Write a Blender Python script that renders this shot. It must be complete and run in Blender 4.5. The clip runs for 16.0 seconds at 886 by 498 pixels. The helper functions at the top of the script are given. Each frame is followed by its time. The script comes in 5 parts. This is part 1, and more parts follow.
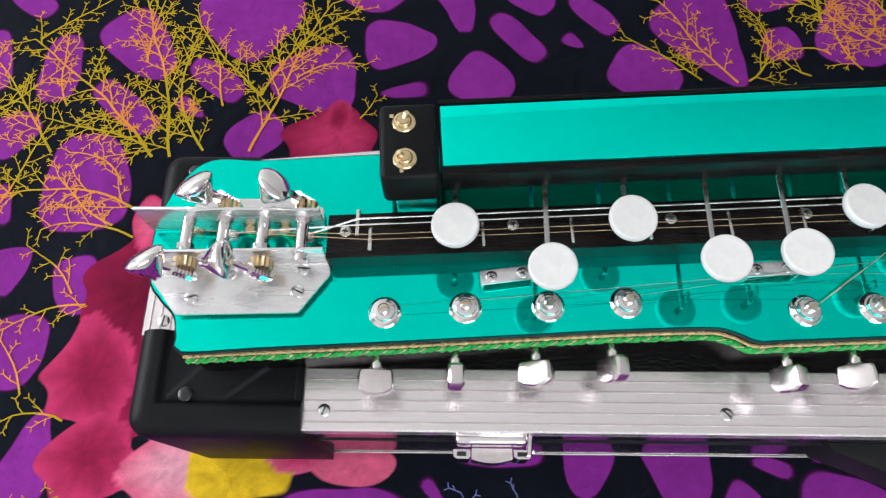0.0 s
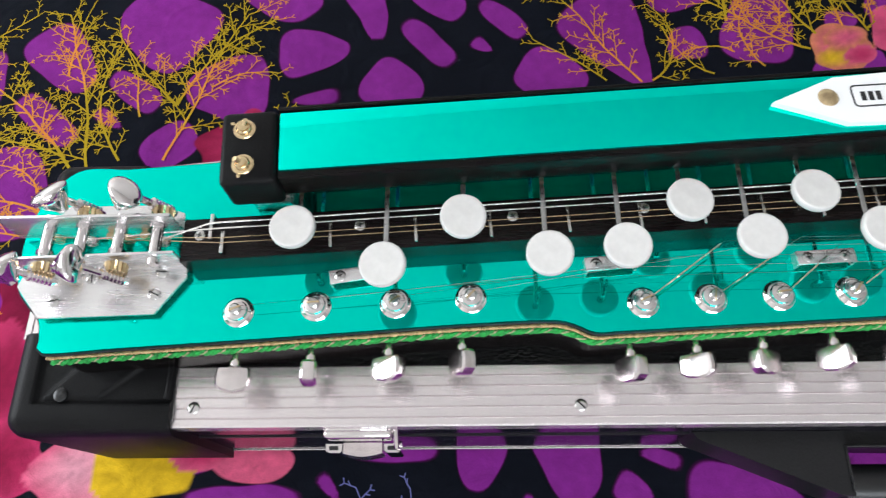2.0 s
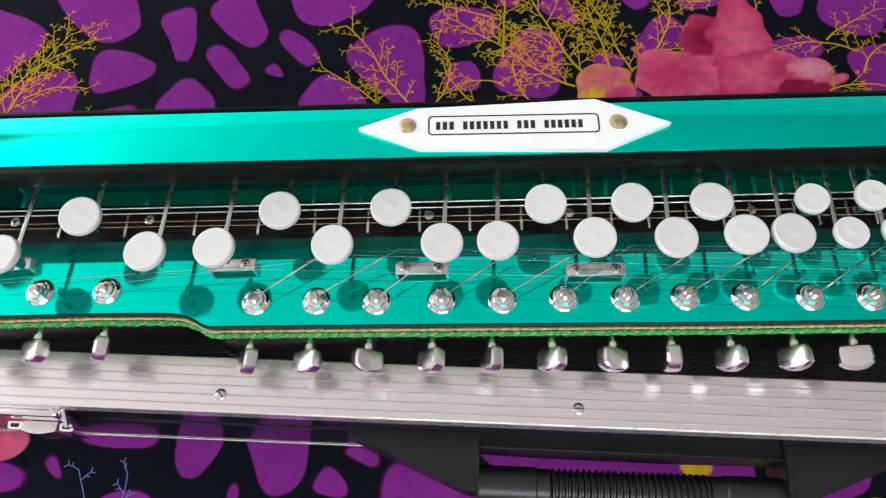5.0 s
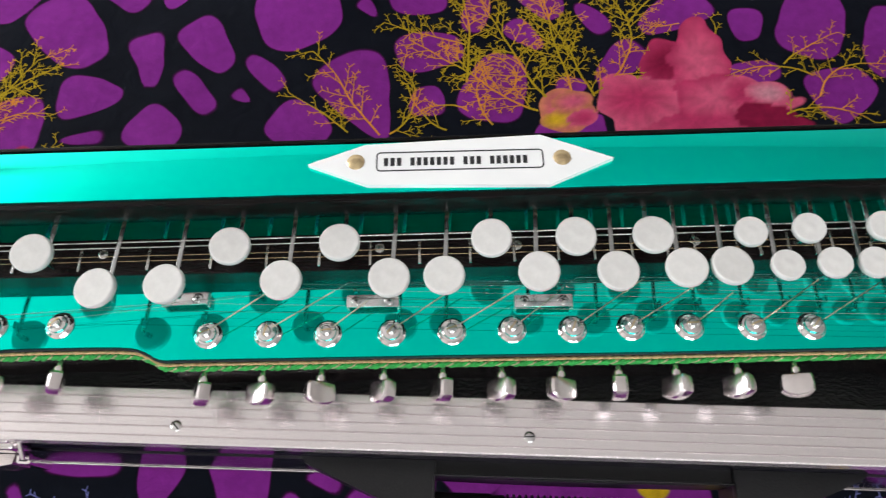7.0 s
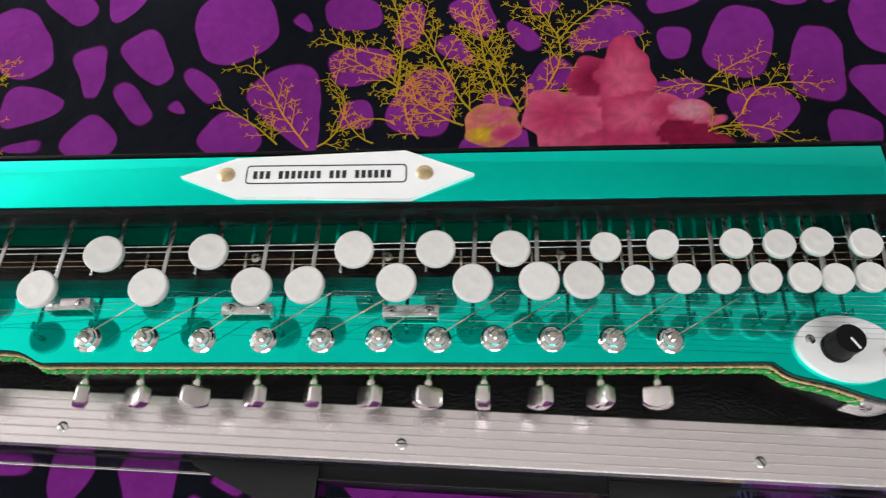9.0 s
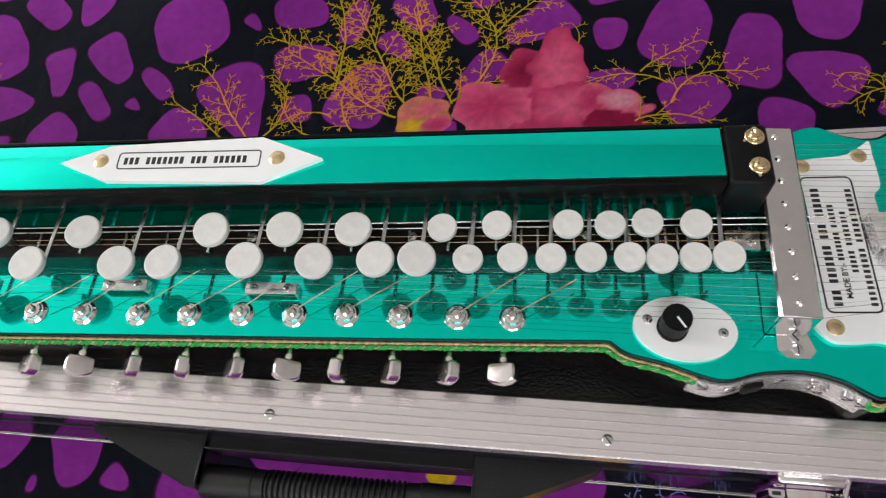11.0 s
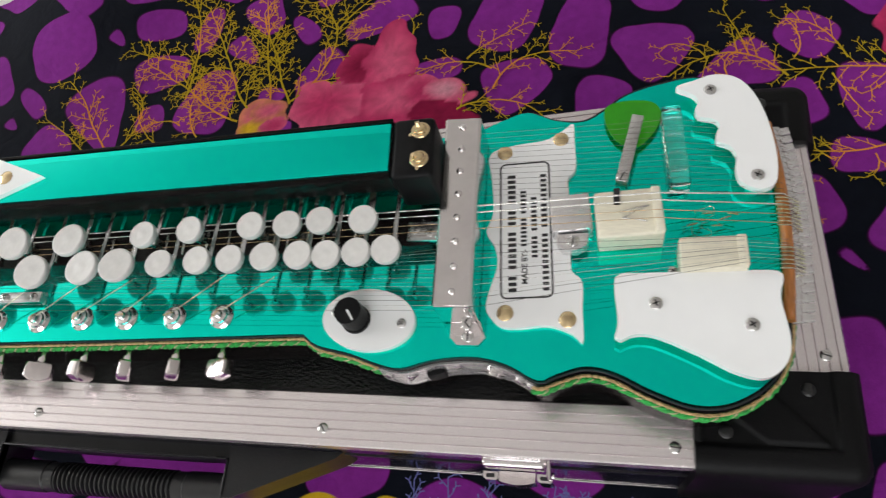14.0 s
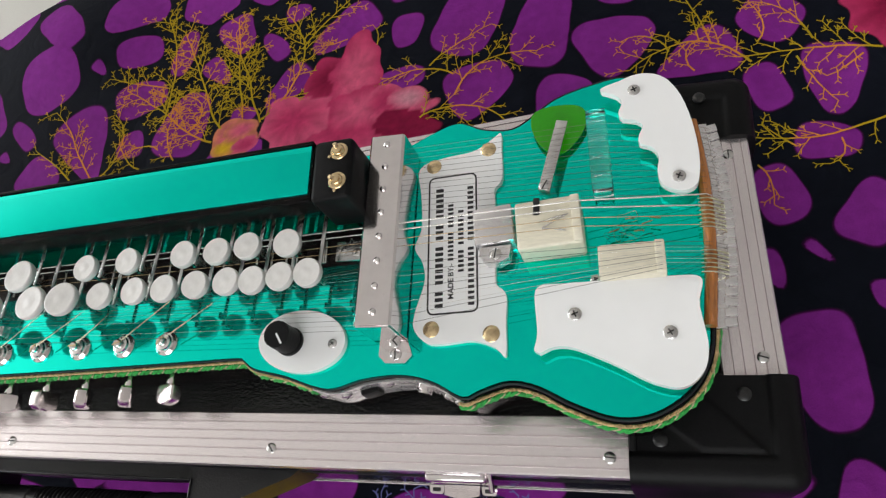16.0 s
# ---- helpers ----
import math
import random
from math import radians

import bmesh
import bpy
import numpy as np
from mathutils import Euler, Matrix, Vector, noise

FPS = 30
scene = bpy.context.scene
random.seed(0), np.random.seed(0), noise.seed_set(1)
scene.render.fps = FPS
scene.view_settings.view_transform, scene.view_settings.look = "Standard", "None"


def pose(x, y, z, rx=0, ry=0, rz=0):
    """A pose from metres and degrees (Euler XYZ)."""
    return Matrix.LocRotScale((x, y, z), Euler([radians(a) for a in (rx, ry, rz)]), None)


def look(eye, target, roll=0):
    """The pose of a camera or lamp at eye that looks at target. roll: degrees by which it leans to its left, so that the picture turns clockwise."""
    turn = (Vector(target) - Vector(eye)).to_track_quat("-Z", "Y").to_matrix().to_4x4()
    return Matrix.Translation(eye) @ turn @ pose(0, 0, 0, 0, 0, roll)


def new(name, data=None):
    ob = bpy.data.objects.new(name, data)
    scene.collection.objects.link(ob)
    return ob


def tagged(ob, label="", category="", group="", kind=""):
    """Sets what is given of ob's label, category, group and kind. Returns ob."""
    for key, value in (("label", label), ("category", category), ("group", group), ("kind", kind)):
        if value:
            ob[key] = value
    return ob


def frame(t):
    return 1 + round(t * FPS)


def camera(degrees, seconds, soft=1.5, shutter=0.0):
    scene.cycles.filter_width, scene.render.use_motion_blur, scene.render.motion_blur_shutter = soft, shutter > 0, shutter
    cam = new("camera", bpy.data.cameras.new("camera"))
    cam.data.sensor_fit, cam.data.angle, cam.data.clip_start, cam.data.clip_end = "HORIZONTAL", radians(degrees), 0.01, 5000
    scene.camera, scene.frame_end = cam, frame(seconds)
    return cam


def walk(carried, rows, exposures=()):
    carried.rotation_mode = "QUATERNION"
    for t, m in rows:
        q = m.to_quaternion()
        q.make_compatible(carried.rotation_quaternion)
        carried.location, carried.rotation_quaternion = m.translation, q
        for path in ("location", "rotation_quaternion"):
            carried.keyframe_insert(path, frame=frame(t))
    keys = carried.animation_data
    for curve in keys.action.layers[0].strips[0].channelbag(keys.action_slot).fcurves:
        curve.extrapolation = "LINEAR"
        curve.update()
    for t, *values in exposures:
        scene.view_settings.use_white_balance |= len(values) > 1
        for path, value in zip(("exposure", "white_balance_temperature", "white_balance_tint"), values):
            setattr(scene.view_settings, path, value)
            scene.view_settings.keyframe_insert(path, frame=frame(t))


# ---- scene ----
cam = camera(64.7, 16.0, soft=1.25, shutter=0.5)
PATH = [
    (0, (0.023, 0.005, 0.442), (-0.004, 0.758, -1.41), -1.5),
    (0.5, (0.038, 0.004, 0.444), (0.011, 0.758, -1.409), -1.3),
    (1, (0.058, 0.002, 0.446), (0.017, 0.755, -1.406), -2.6),
    (1.5, (0.074, 0.001, 0.449), (0.02, 0.763, -1.399), -3.9),
    (2, (0.097, -0.001, 0.451), (0.044, 0.762, -1.397), -4.5),
    (2.5, (0.121, -0.004, 0.457), (0.053, 0.777, -1.383), -5.5),
    (3, (0.152, -0.011, 0.468), (0.096, 0.789, -1.364), -3.5),
    (3.5, (0.182, -0.018, 0.476), (0.143, 0.796, -1.351), -2.5),
    (4, (0.22, -0.022, 0.477), (0.158, 0.803, -1.344), -3.8),
    (4.5, (0.275, -0.022, 0.477), (0.204, 0.836, -1.328), -2.8),
    (4.7, (0.284, -0.022, 0.476), (0.195, 0.809, -1.340), -3.8),
    (6.8, (0.308, -0.01, 0.488), (0.217, 0.818, -1.33), -4.5),
    (7, (0.312, -0.011, 0.487), (0.248, 0.839, -1.322), -2.6),
    (7.5, (0.314, -0.014, 0.493), (0.309, 0.841, -1.315), 0.6),
    (8, (0.325, -0.019, 0.497), (0.324, 0.822, -1.318), -1.0),
    (8.5, (0.35, -0.015, 0.497), (0.345, 0.852, -1.305), -0.1),
    (9, (0.388, -0.012, 0.496), (0.286, 0.863, -1.3), -3.9),
    (9.2, (0.405, -0.011, 0.494), (0.276, 0.856, -1.304), -5.3),
    (11.3, (0.518, -0.023, 0.505), (0.207, 0.839, -1.272), -15.7),
    (11.5, (0.529, -0.024, 0.508), (0.201, 0.866, -1.253), -16.7),
    (12, (0.549, -0.028, 0.507), (0.248, 0.873, -1.253), -16.2),
    (12.5, (0.562, -0.029, 0.508), (0.291, 0.888, -1.248), -15.6),
    (13, (0.575, -0.023, 0.499), (0.326, 0.853, -1.281), -16.4),
    (13.5, (0.641, -0.01, 0.492), (0.293, 0.832, -1.288), -20.2),
    (14, (0.705, -0.002, 0.487), (0.249, 0.799, -1.288), -27.2),
    (14.5, (0.744, 0.005, 0.482), (0.217, 0.785, -1.282), -32.9),
    (15, (0.755, 0.01, 0.48), (0.198, 0.776, -1.281), -34.8),
    (15.5, (0.76, 0.014, 0.478), (0.187, 0.775, -1.281), -36.6),
    (16, (0.766, 0.014, 0.476), (0.189, 0.79, -1.275), -36.5),
]
walk(cam, [(t, look(eye, target, roll)) for t, eye, target, roll in PATH],
     exposures=[(0, -0.36, 6080, 8), (7, -0.55, 6400, 10), (16, -0.80, 6540, 9)])

# ---- light ----
world = bpy.data.worlds.new("sky")
scene.world = world
world.use_nodes = True
sky = world.node_tree.nodes.new("ShaderNodeTexSky")
sky.sky_type, sky.sun_disc = "NISHITA", False
sky.sun_elevation, sky.sun_rotation = radians(48), radians(-60)
world.node_tree.nodes["Background"].inputs["Strength"].default_value = 0.12
world.node_tree.links.new(sky.outputs[0], world.node_tree.nodes["Background"].inputs["Color"])


def unseen_window_lamp(name, eye, target, sx, sy, watts, colour):
    lamp = bpy.data.lights.new(name, "AREA")
    lamp.shape, lamp.size, lamp.size_y, lamp.energy, lamp.color = "RECTANGLE", sx, sy, watts, colour
    new(name, lamp).matrix_world = look(eye, target)


# area lamps in two unseen window openings, added and placed to balance the brightness
unseen_window_lamp("unseen_window_lamp", (-3.08, 0.6, 1.25), (2.0, 0.6, 1.55), 2.2, 1.2, 135, (0.975, 0.985, 0.99))
unseen_window_lamp("unseen_window_lamp", (0.7, -1.58, 1.2), (0.6, 2.0, 1.2), 1.6, 1.2, 44, (0.975, 0.985, 0.99))

# ---- materials ----


def material(name, colour, rough=0.5, metal=0.0, vary=0.12, grain=40.0, bump=0.0, bump_scale=300.0, stretch=(1, 1, 1), rough_vary=0.08,
             transmission=0.0, coat=0.0, ior=1.5, spec=0.5):
    m = bpy.data.materials.new(name)
    m.use_nodes = True
    nt = m.node_tree
    n, link = nt.nodes, nt.links.new
    b = n["Principled BSDF"]
    b.inputs["Metallic"].default_value, b.inputs["IOR"].default_value = metal, ior
    b.inputs["Transmission Weight"].default_value, b.inputs["Coat Weight"].default_value = transmission, coat
    b.inputs["Coat Roughness"].default_value, b.inputs["Specular IOR Level"].default_value = 0.06, spec
    co, mp = n.new("ShaderNodeTexCoord"), n.new("ShaderNodeMapping")
    mp.inputs["Scale"].default_value = stretch
    link(co.outputs["Object"], mp.inputs["Vector"])
    big, fine, info = n.new("ShaderNodeTexNoise"), n.new("ShaderNodeTexNoise"), n.new("ShaderNodeObjectInfo")
    big.inputs["Scale"].default_value, big.inputs["Detail"].default_value = grain, 5
    fine.inputs["Scale"].default_value, fine.inputs["Detail"].default_value = bump_scale, 4
    link(mp.outputs[0], big.inputs["Vector"])
    link(mp.outputs[0], fine.inputs["Vector"])
    mixed = n.new("ShaderNodeMath")
    mixed.operation = "ADD"
    link(big.outputs["Fac"], mixed.inputs[0])
    link(fine.outputs["Fac"], mixed.inputs[1])
    ramp = n.new("ShaderNodeMapRange")
    ramp.inputs["From Min"].default_value, ramp.inputs["From Max"].default_value = 0.7, 1.3
    ramp.inputs["To Min"].default_value, ramp.inputs["To Max"].default_value = 1 - vary, 1 + vary
    link(mixed.outputs[0], ramp.inputs["Value"])
    tint = n.new("ShaderNodeVectorMath")
    tint.operation = "SCALE"
    tint.inputs[0].default_value = colour
    link(ramp.outputs[0], tint.inputs["Scale"])
    link(tint.outputs[0], b.inputs["Base Color"])
    rr = n.new("ShaderNodeMapRange")
    rr.inputs["To Min"].default_value, rr.inputs["To Max"].default_value = max(0.01, rough - rough_vary), rough + rough_vary
    link(big.outputs["Fac"], rr.inputs["Value"])
    link(rr.outputs[0], b.inputs["Roughness"])
    if bump:
        bn = n.new("ShaderNodeBump")
        bn.inputs["Strength"].default_value, bn.inputs["Distance"].default_value = bump, 0.0006
        link(fine.outputs["Fac"], bn.inputs["Height"])
        link(bn.outputs[0], b.inputs["Normal"])
    return m


GREEN = material("green_mirror_acrylic", (0.0, 0.79, 0.63), 0.06, 0.92, 0.03, 12, 0.012, 25, rough_vary=0.015)
WOOD = material("black_stained_wood", (0.005, 0.004, 0.004), 0.12, 0, 0.5, 30, 0.3, 140, (1, 14, 14), 0.05, spec=0.12)
FRETWOOD = material("dark_rosewood", (0.007, 0.0045, 0.0045), 0.2, 0, 0.5, 40, 0.4, 120, (1, 16, 16), 0.1, spec=0.2)
PLASTIC = material("black_moulded_plastic", (0.0055, 0.0055, 0.006), 0.46, 0, 0.3, 25, 0.25, 900, spec=0.12)
LEATHER = material("black_leatherette", (0.006, 0.006, 0.0065), 0.2, 0, 0.3, 60, 1.0, 560, spec=0.3)
LACQUER = material("glossy_dark_case_panel", (0.012, 0.010, 0.018), 0.13, 0, 0.2, 20, 0.06, 60, rough_vary=0.04, spec=0.5)
HANDLEBLACK = material("satin_black_handle_plastic", (0.012, 0.012, 0.013), 0.34, 0, 0.25, 30, 0.25, 700, spec=0.3)
RUBBER = material("black_rubber_grip", (0.012, 0.012, 0.013), 0.3, 0, 0.2, 50, 0.1, 300)
ALU = material("brushed_aluminium", (0.84, 0.775, 0.78), 0.21, 0.76, 0.03, 18, 0.07, 160, (1, 26, 26), 0.04)
ALU_Y = material("brushed_aluminium_ends", (0.84, 0.775, 0.78), 0.21, 0.76, 0.03, 18, 0.07, 160, (26, 1, 26), 0.04)
SHEET = material("satin_aluminium_sheet", (0.74, 0.72, 0.72), 0.26, 0.78, 0.06, 30, 0.025, 260, (1, 10, 10))
CHROME = material("chrome", (0.80, 0.76, 0.76), 0.08, 1, 0.06, 60, 0.03, 150, rough_vary=0.04)
BUTTONCHROME = material("worn_chrome", (0.80, 0.74, 0.74), 0.22, 1, 0.08, 90, 0.08, 300, rough_vary=0.06)
STEEL = material("steel", (0.62, 0.61, 0.6), 0.24, 1, 0.12, 120, 0.1, 500)
BRASS = material("brass", (0.72, 0.56, 0.33), 0.22, 1, 0.15, 200, 0.15, 600)
LEVERSTEEL = material("spring_steel", (0.46, 0.46, 0.46), 0.25, 1, 0.15, 120, 0.1, 500)
BLACKSTEEL = material("blackened_steel", (0.012, 0.012, 0.013), 0.3, 0.0, 0.2, 200)
DARKSTRING = material("dark_wound_string", (0.10, 0.085, 0.07), 0.35, 1, 0.1, 900)
RAWWOOD = material("raw_brown_wood", (0.22, 0.17, 0.11), 0.7, 0, 0.25, 30, 0.3, 140, (1, 12, 12))
BRIDGESTEEL = material("polished_bridge_steel", (0.74, 0.70, 0.70), 0.12, 1, 0.05, 40, 0.05, 200, rough_vary=0.04)
# near-black colour that paints shade into screw slots and latch cheeks
RECESS_SHADE = material("painted_recess_shade", (0.012, 0.012, 0.012), 0.6)
WHITE = material("white_acrylic", (0.91, 0.91, 0.91), 0.14, 0, 0.02, 20, 0.01, 40, rough_vary=0.04)
KEYWHITE = material("ivory_white_key_plastic", (0.68, 0.66, 0.64), 0.32, 0, 0.05, 90, 0.06, 350)
BONE = material("cream_bone", (0.78, 0.73, 0.59), 0.4, 0, 0.1, 60, 0.25, 260, (1, 4, 1))
COPPER = material("varnished_orange_wood", (0.42, 0.15, 0.035), 0.25, 0, 0.3, 80, 0.2, 200, (8, 1, 8), coat=0.5)
CLEAR = material("clear_acrylic", (0.97, 0.99, 0.99), 0.04, 0, 0.01, 20, 0.05, 90, rough_vary=0.02, transmission=1.0, ior=1.49)
PICK = material("green_plectrum_plastic", (0.025, 0.29, 0.004), 0.15, 0, 0.06, 30, rough_vary=0.04)
STRING = material("bright_steel_string", (0.9, 0.88, 0.85), 0.2, 1, 0.05, 900)
# pale metal of the tail twists and of strokes that imitate string glints
GLINT_TWIST = material("pale_gilt_glint_and_twist", (0.84, 0.83, 0.62), 0.14, 1, 0.1, 900)
BRONZE = material("bronze_string", (0.62, 0.46, 0.28), 0.25, 1, 0.1, 900)
GOLDCORD = material("gold_cord", (0.6, 0.42, 0.2), 0.4, 0.35, 0.45, 500, 0.8, 1500)
CREAMTHREAD = material("cream_thread", (0.55, 0.5, 0.3), 0.6, 0, 0.5, 500, 0.8, 1500)
GREENCORD = material("green_cord", (0.025, 0.36, 0.06), 0.65, 0, 0.6, 420, 0.9, 1400)
INK = material("black_ink", (0.012, 0.012, 0.014), 0.45)
WALLPAINT = material("white_wall_paint", (0.72, 0.71, 0.69), 0.8, 0, 0.03, 3, 0.1, 80)
SHEETCLOTH = material("white_bed_linen", (0.62, 0.61, 0.57), 0.85, 0, 0.04, 12, 0.3, 500)
FLOORTILE = material("beige_floor_tile", (0.55, 0.5, 0.44), 0.3, 0, 0.1, 4, 0.05, 60)
FRAMEPAINT = material("white_window_paint", (0.75, 0.75, 0.73), 0.4)


def cloth_material():
    """Printed cotton: navy ground, purple cells and flower petals, taken from fields on the mesh."""
    m = bpy.data.materials.new("printed_cotton")
    m.use_nodes = True
    n, link = m.node_tree.nodes, m.node_tree.links.new
    b = n["Principled BSDF"]
    b.inputs["Roughness"].default_value = 0.8
    b.inputs["Specular IOR Level"].default_value = 0.07

    def field(name):
        a = n.new("ShaderNodeAttribute")
        a.attribute_name = name
        return a

    def step(socket, lo, hi):
        r = n.new("ShaderNodeMapRange")
        r.inputs["From Min"].default_value, r.inputs["From Max"].default_value = lo, hi
        link(socket, r.inputs["Value"])
        return r.outputs[0]

    def mix(fac, a, c):
        x = n.new("ShaderNodeMix")
        x.data_type = "RGBA"
        link(fac, x.inputs["Factor"])
        for s, v in ((x.inputs["A"], a), (x.inputs["B"], c)):
            if isinstance(v, tuple):
                s.default_value = (*v, 1)
            else:
                link(v, s)
        return x.outputs["Result"]

    co = n.new("ShaderNodeTexCoord")
    blotch, weave = n.new("ShaderNodeTexNoise"), n.new("ShaderNodeTexNoise")
    blotch.inputs["Scale"].default_value, blotch.inputs["Detail"].default_value = 18, 6
    weave.inputs["Scale"].default_value, weave.inputs["Detail"].default_value = 1400, 2
    link(co.outputs["Object"], blotch.inputs["Vector"])
    link(co.outputs["Object"], weave.inputs["Vector"])
    mottle = n.new("ShaderNodeTexNoise")
    mottle.inputs["Scale"].default_value, mottle.inputs["Detail"].default_value = 130, 8
    link(co.outputs["Object"], mottle.inputs["Vector"])
    navy = mix(blotch.outputs["Fac"], (0.002, 0.003, 0.006), (0.006, 0.0075, 0.014))
    purple = mix(blotch.outputs["Fac"], (0.155, 0.012, 0.18), (0.26, 0.028, 0.295))
    halo = mix(step(field("cell").outputs["Fac"], -0.0012, -0.0004), navy, (0.04, 0.003, 0.04))
    ground = mix(step(field("cell").outputs["Fac"], -0.0004, 0.0004), halo, purple)
    petal = mix(step(field("petal").outputs["Fac"], -0.0006, 0.0006), ground, field("print").outputs["Color"])
    tone = n.new("ShaderNodeVectorMath")
    tone.operation = "SCALE"
    link(petal, tone.inputs[0])
    both = n.new("ShaderNodeMath")
    both.operation = "ADD"
    link(weave.outputs["Fac"], both.inputs[0])
    link(mottle.outputs["Fac"], both.inputs[1])
    sc = n.new("ShaderNodeMapRange")
    sc.inputs["From Min"].default_value, sc.inputs["From Max"].default_value = 0.6, 1.4
    sc.inputs["To Min"].default_value, sc.inputs["To Max"].default_value = 0.82, 1.18
    link(both.outputs[0], sc.inputs["Value"])
    link(sc.outputs[0], tone.inputs["Scale"])
    link(tone.outputs[0], b.inputs["Base Color"])
    bn = n.new("ShaderNodeBump")
    bn.inputs["Strength"].default_value, bn.inputs["Distance"].default_value = 0.3, 0.0003
    link(weave.outputs["Fac"], bn.inputs["Height"])
    crinkle, fold = n.new("ShaderNodeTexNoise"), n.new("ShaderNodeBump")
    crinkle.inputs["Scale"].default_value, crinkle.inputs["Detail"].default_value, crinkle.inputs["Distortion"].default_value = 38, 5, 0.8
    fold.inputs["Strength"].default_value, fold.inputs["Distance"].default_value = 0.55, 0.004
    link(co.outputs["Object"], crinkle.inputs["Vector"])
    link(crinkle.outputs["Fac"], fold.inputs["Height"])
    link(fold.outputs[0], bn.inputs["Normal"])
    link(bn.outputs[0], b.inputs["Normal"])
    return m


def twig_material():
    """Printed twigs: olive yellow over the navy, orange over the purple."""
    m = bpy.data.materials.new("printed_twigs")
    m.use_nodes = True
    n, link = m.node_tree.nodes, m.node_tree.links.new
    b = n["Principled BSDF"]
    b.inputs["Roughness"].default_value = 0.8
    b.inputs["Specular IOR Level"].default_value = 0.04
    over, age, x = n.new("ShaderNodeAttribute"), n.new("ShaderNodeAttribute"), n.new("ShaderNodeMix")
    over.attribute_name, age.attribute_name = "over", "hue"
    x.data_type = "RGBA"
    x.inputs["A"].default_value, x.inputs["B"].default_value = (0.41, 0.29, 0.015, 1), (0.67, 0.245, 0.045, 1)
    link(over.outputs["Fac"], x.inputs["Factor"])
    y = n.new("ShaderNodeMix")
    y.data_type = "RGBA"
    y.inputs["B"].default_value = (0.16, 0.17, 0.42, 1)
    link(age.outputs["Fac"], y.inputs["Factor"])
    link(x.outputs["Result"], y.inputs["A"])
    link(y.outputs["Result"], b.inputs["Base Color"])
    return m


# ---- mesh helpers ----
PLACE = {}


def finish(bm, smooth=35):
    me = bpy.data.meshes.new("mesh")
    bmesh.ops.recalc_face_normals(bm, faces=bm.faces)
    bm.to_mesh(me)
    bm.free()
    me.shade_smooth()
    me.set_sharp_from_angle(angle=radians(smooth))
    return me


def thing(name, base, label, category, group="", kind=""):
    ob = new(name)
    ob.empty_display_size = 0.02
    ob.matrix_basis = Matrix.Translation(base)
    PLACE[ob] = ob.matrix_basis.copy()
    return tagged(ob, label, category, group, kind)


def part(name, shape, mats, parent=None, label="", at=None, smooth=35):
    me = finish(shape, smooth) if isinstance(shape, bmesh.types.BMesh) else shape
    if not me.materials:
        for m in (mats if isinstance(mats, (list, tuple)) else [mats]):
            me.materials.append(m)
    me.name = name
    ob = new(name, me)
    at = at or Matrix()
    ob.matrix_basis = at
    PLACE[ob] = at.copy()
    if parent:
        ob.parent = parent
        ob.matrix_parent_inverse = PLACE[parent].inverted()
    return tagged(ob, label)


def box(bm, x0, x1, y0, y1, z0, z1, bevel=0.0, mat=0, seg=2):
    g = bmesh.ops.create_cube(bm, size=1, matrix=Matrix.LocRotScale(((x0 + x1) / 2, (y0 + y1) / 2, (z0 + z1) / 2), None, (x1 - x0, y1 - y0, z1 - z0)))
    faces = {f for v in g["verts"] for f in v.link_faces}
    if bevel:
        r = bmesh.ops.bevel(bm, geom=list({e for f in faces for e in f.edges}), offset=bevel, segments=seg, profile=0.5, affect="EDGES")
        faces = {f for f in faces if f.is_valid} | set(r["faces"])
    for f in faces:
        f.material_index = mat
    return [v for v in {v for f in faces for v in f.verts}]


def rod(bm, a, b, r, seg=12, r2=None, mat=0):
    a, b = Vector(a), Vector(b)
    m = Matrix.Translation((a + b) / 2) @ (b - a).to_track_quat("Z", "Y").to_matrix().to_4x4()
    g = bmesh.ops.create_cone(bm, cap_ends=True, segments=seg, radius1=r, radius2=r if r2 is None else r2, depth=(b - a).length, matrix=m)
    for f in {f for v in g["verts"] for f in v.link_faces}:
        f.material_index = mat


def lathe(bm, profile, seg=20, at=Matrix(), mat=0):
    rings = []
    for r, z in profile:
        if r < 1e-6:
            rings.append([bm.verts.new(at @ Vector((0, 0, z)))])
        else:
            rings.append([bm.verts.new(at @ Vector((r * math.cos(2 * math.pi * k / seg), r * math.sin(2 * math.pi * k / seg), z))) for k in range(seg)])
    for a, b in zip(rings, rings[1:]):
        for k in range(seg):
            q = [a[k % len(a)], a[(k + 1) % len(a)], b[(k + 1) % len(b)], b[k % len(b)]]
            q = list(dict.fromkeys(q))
            if len(q) > 2:
                bm.faces.new(q).material_index = mat
    for ring in (rings[0], rings[-1]):
        if len(ring) > 2:
            bm.faces.new(ring).material_index = mat


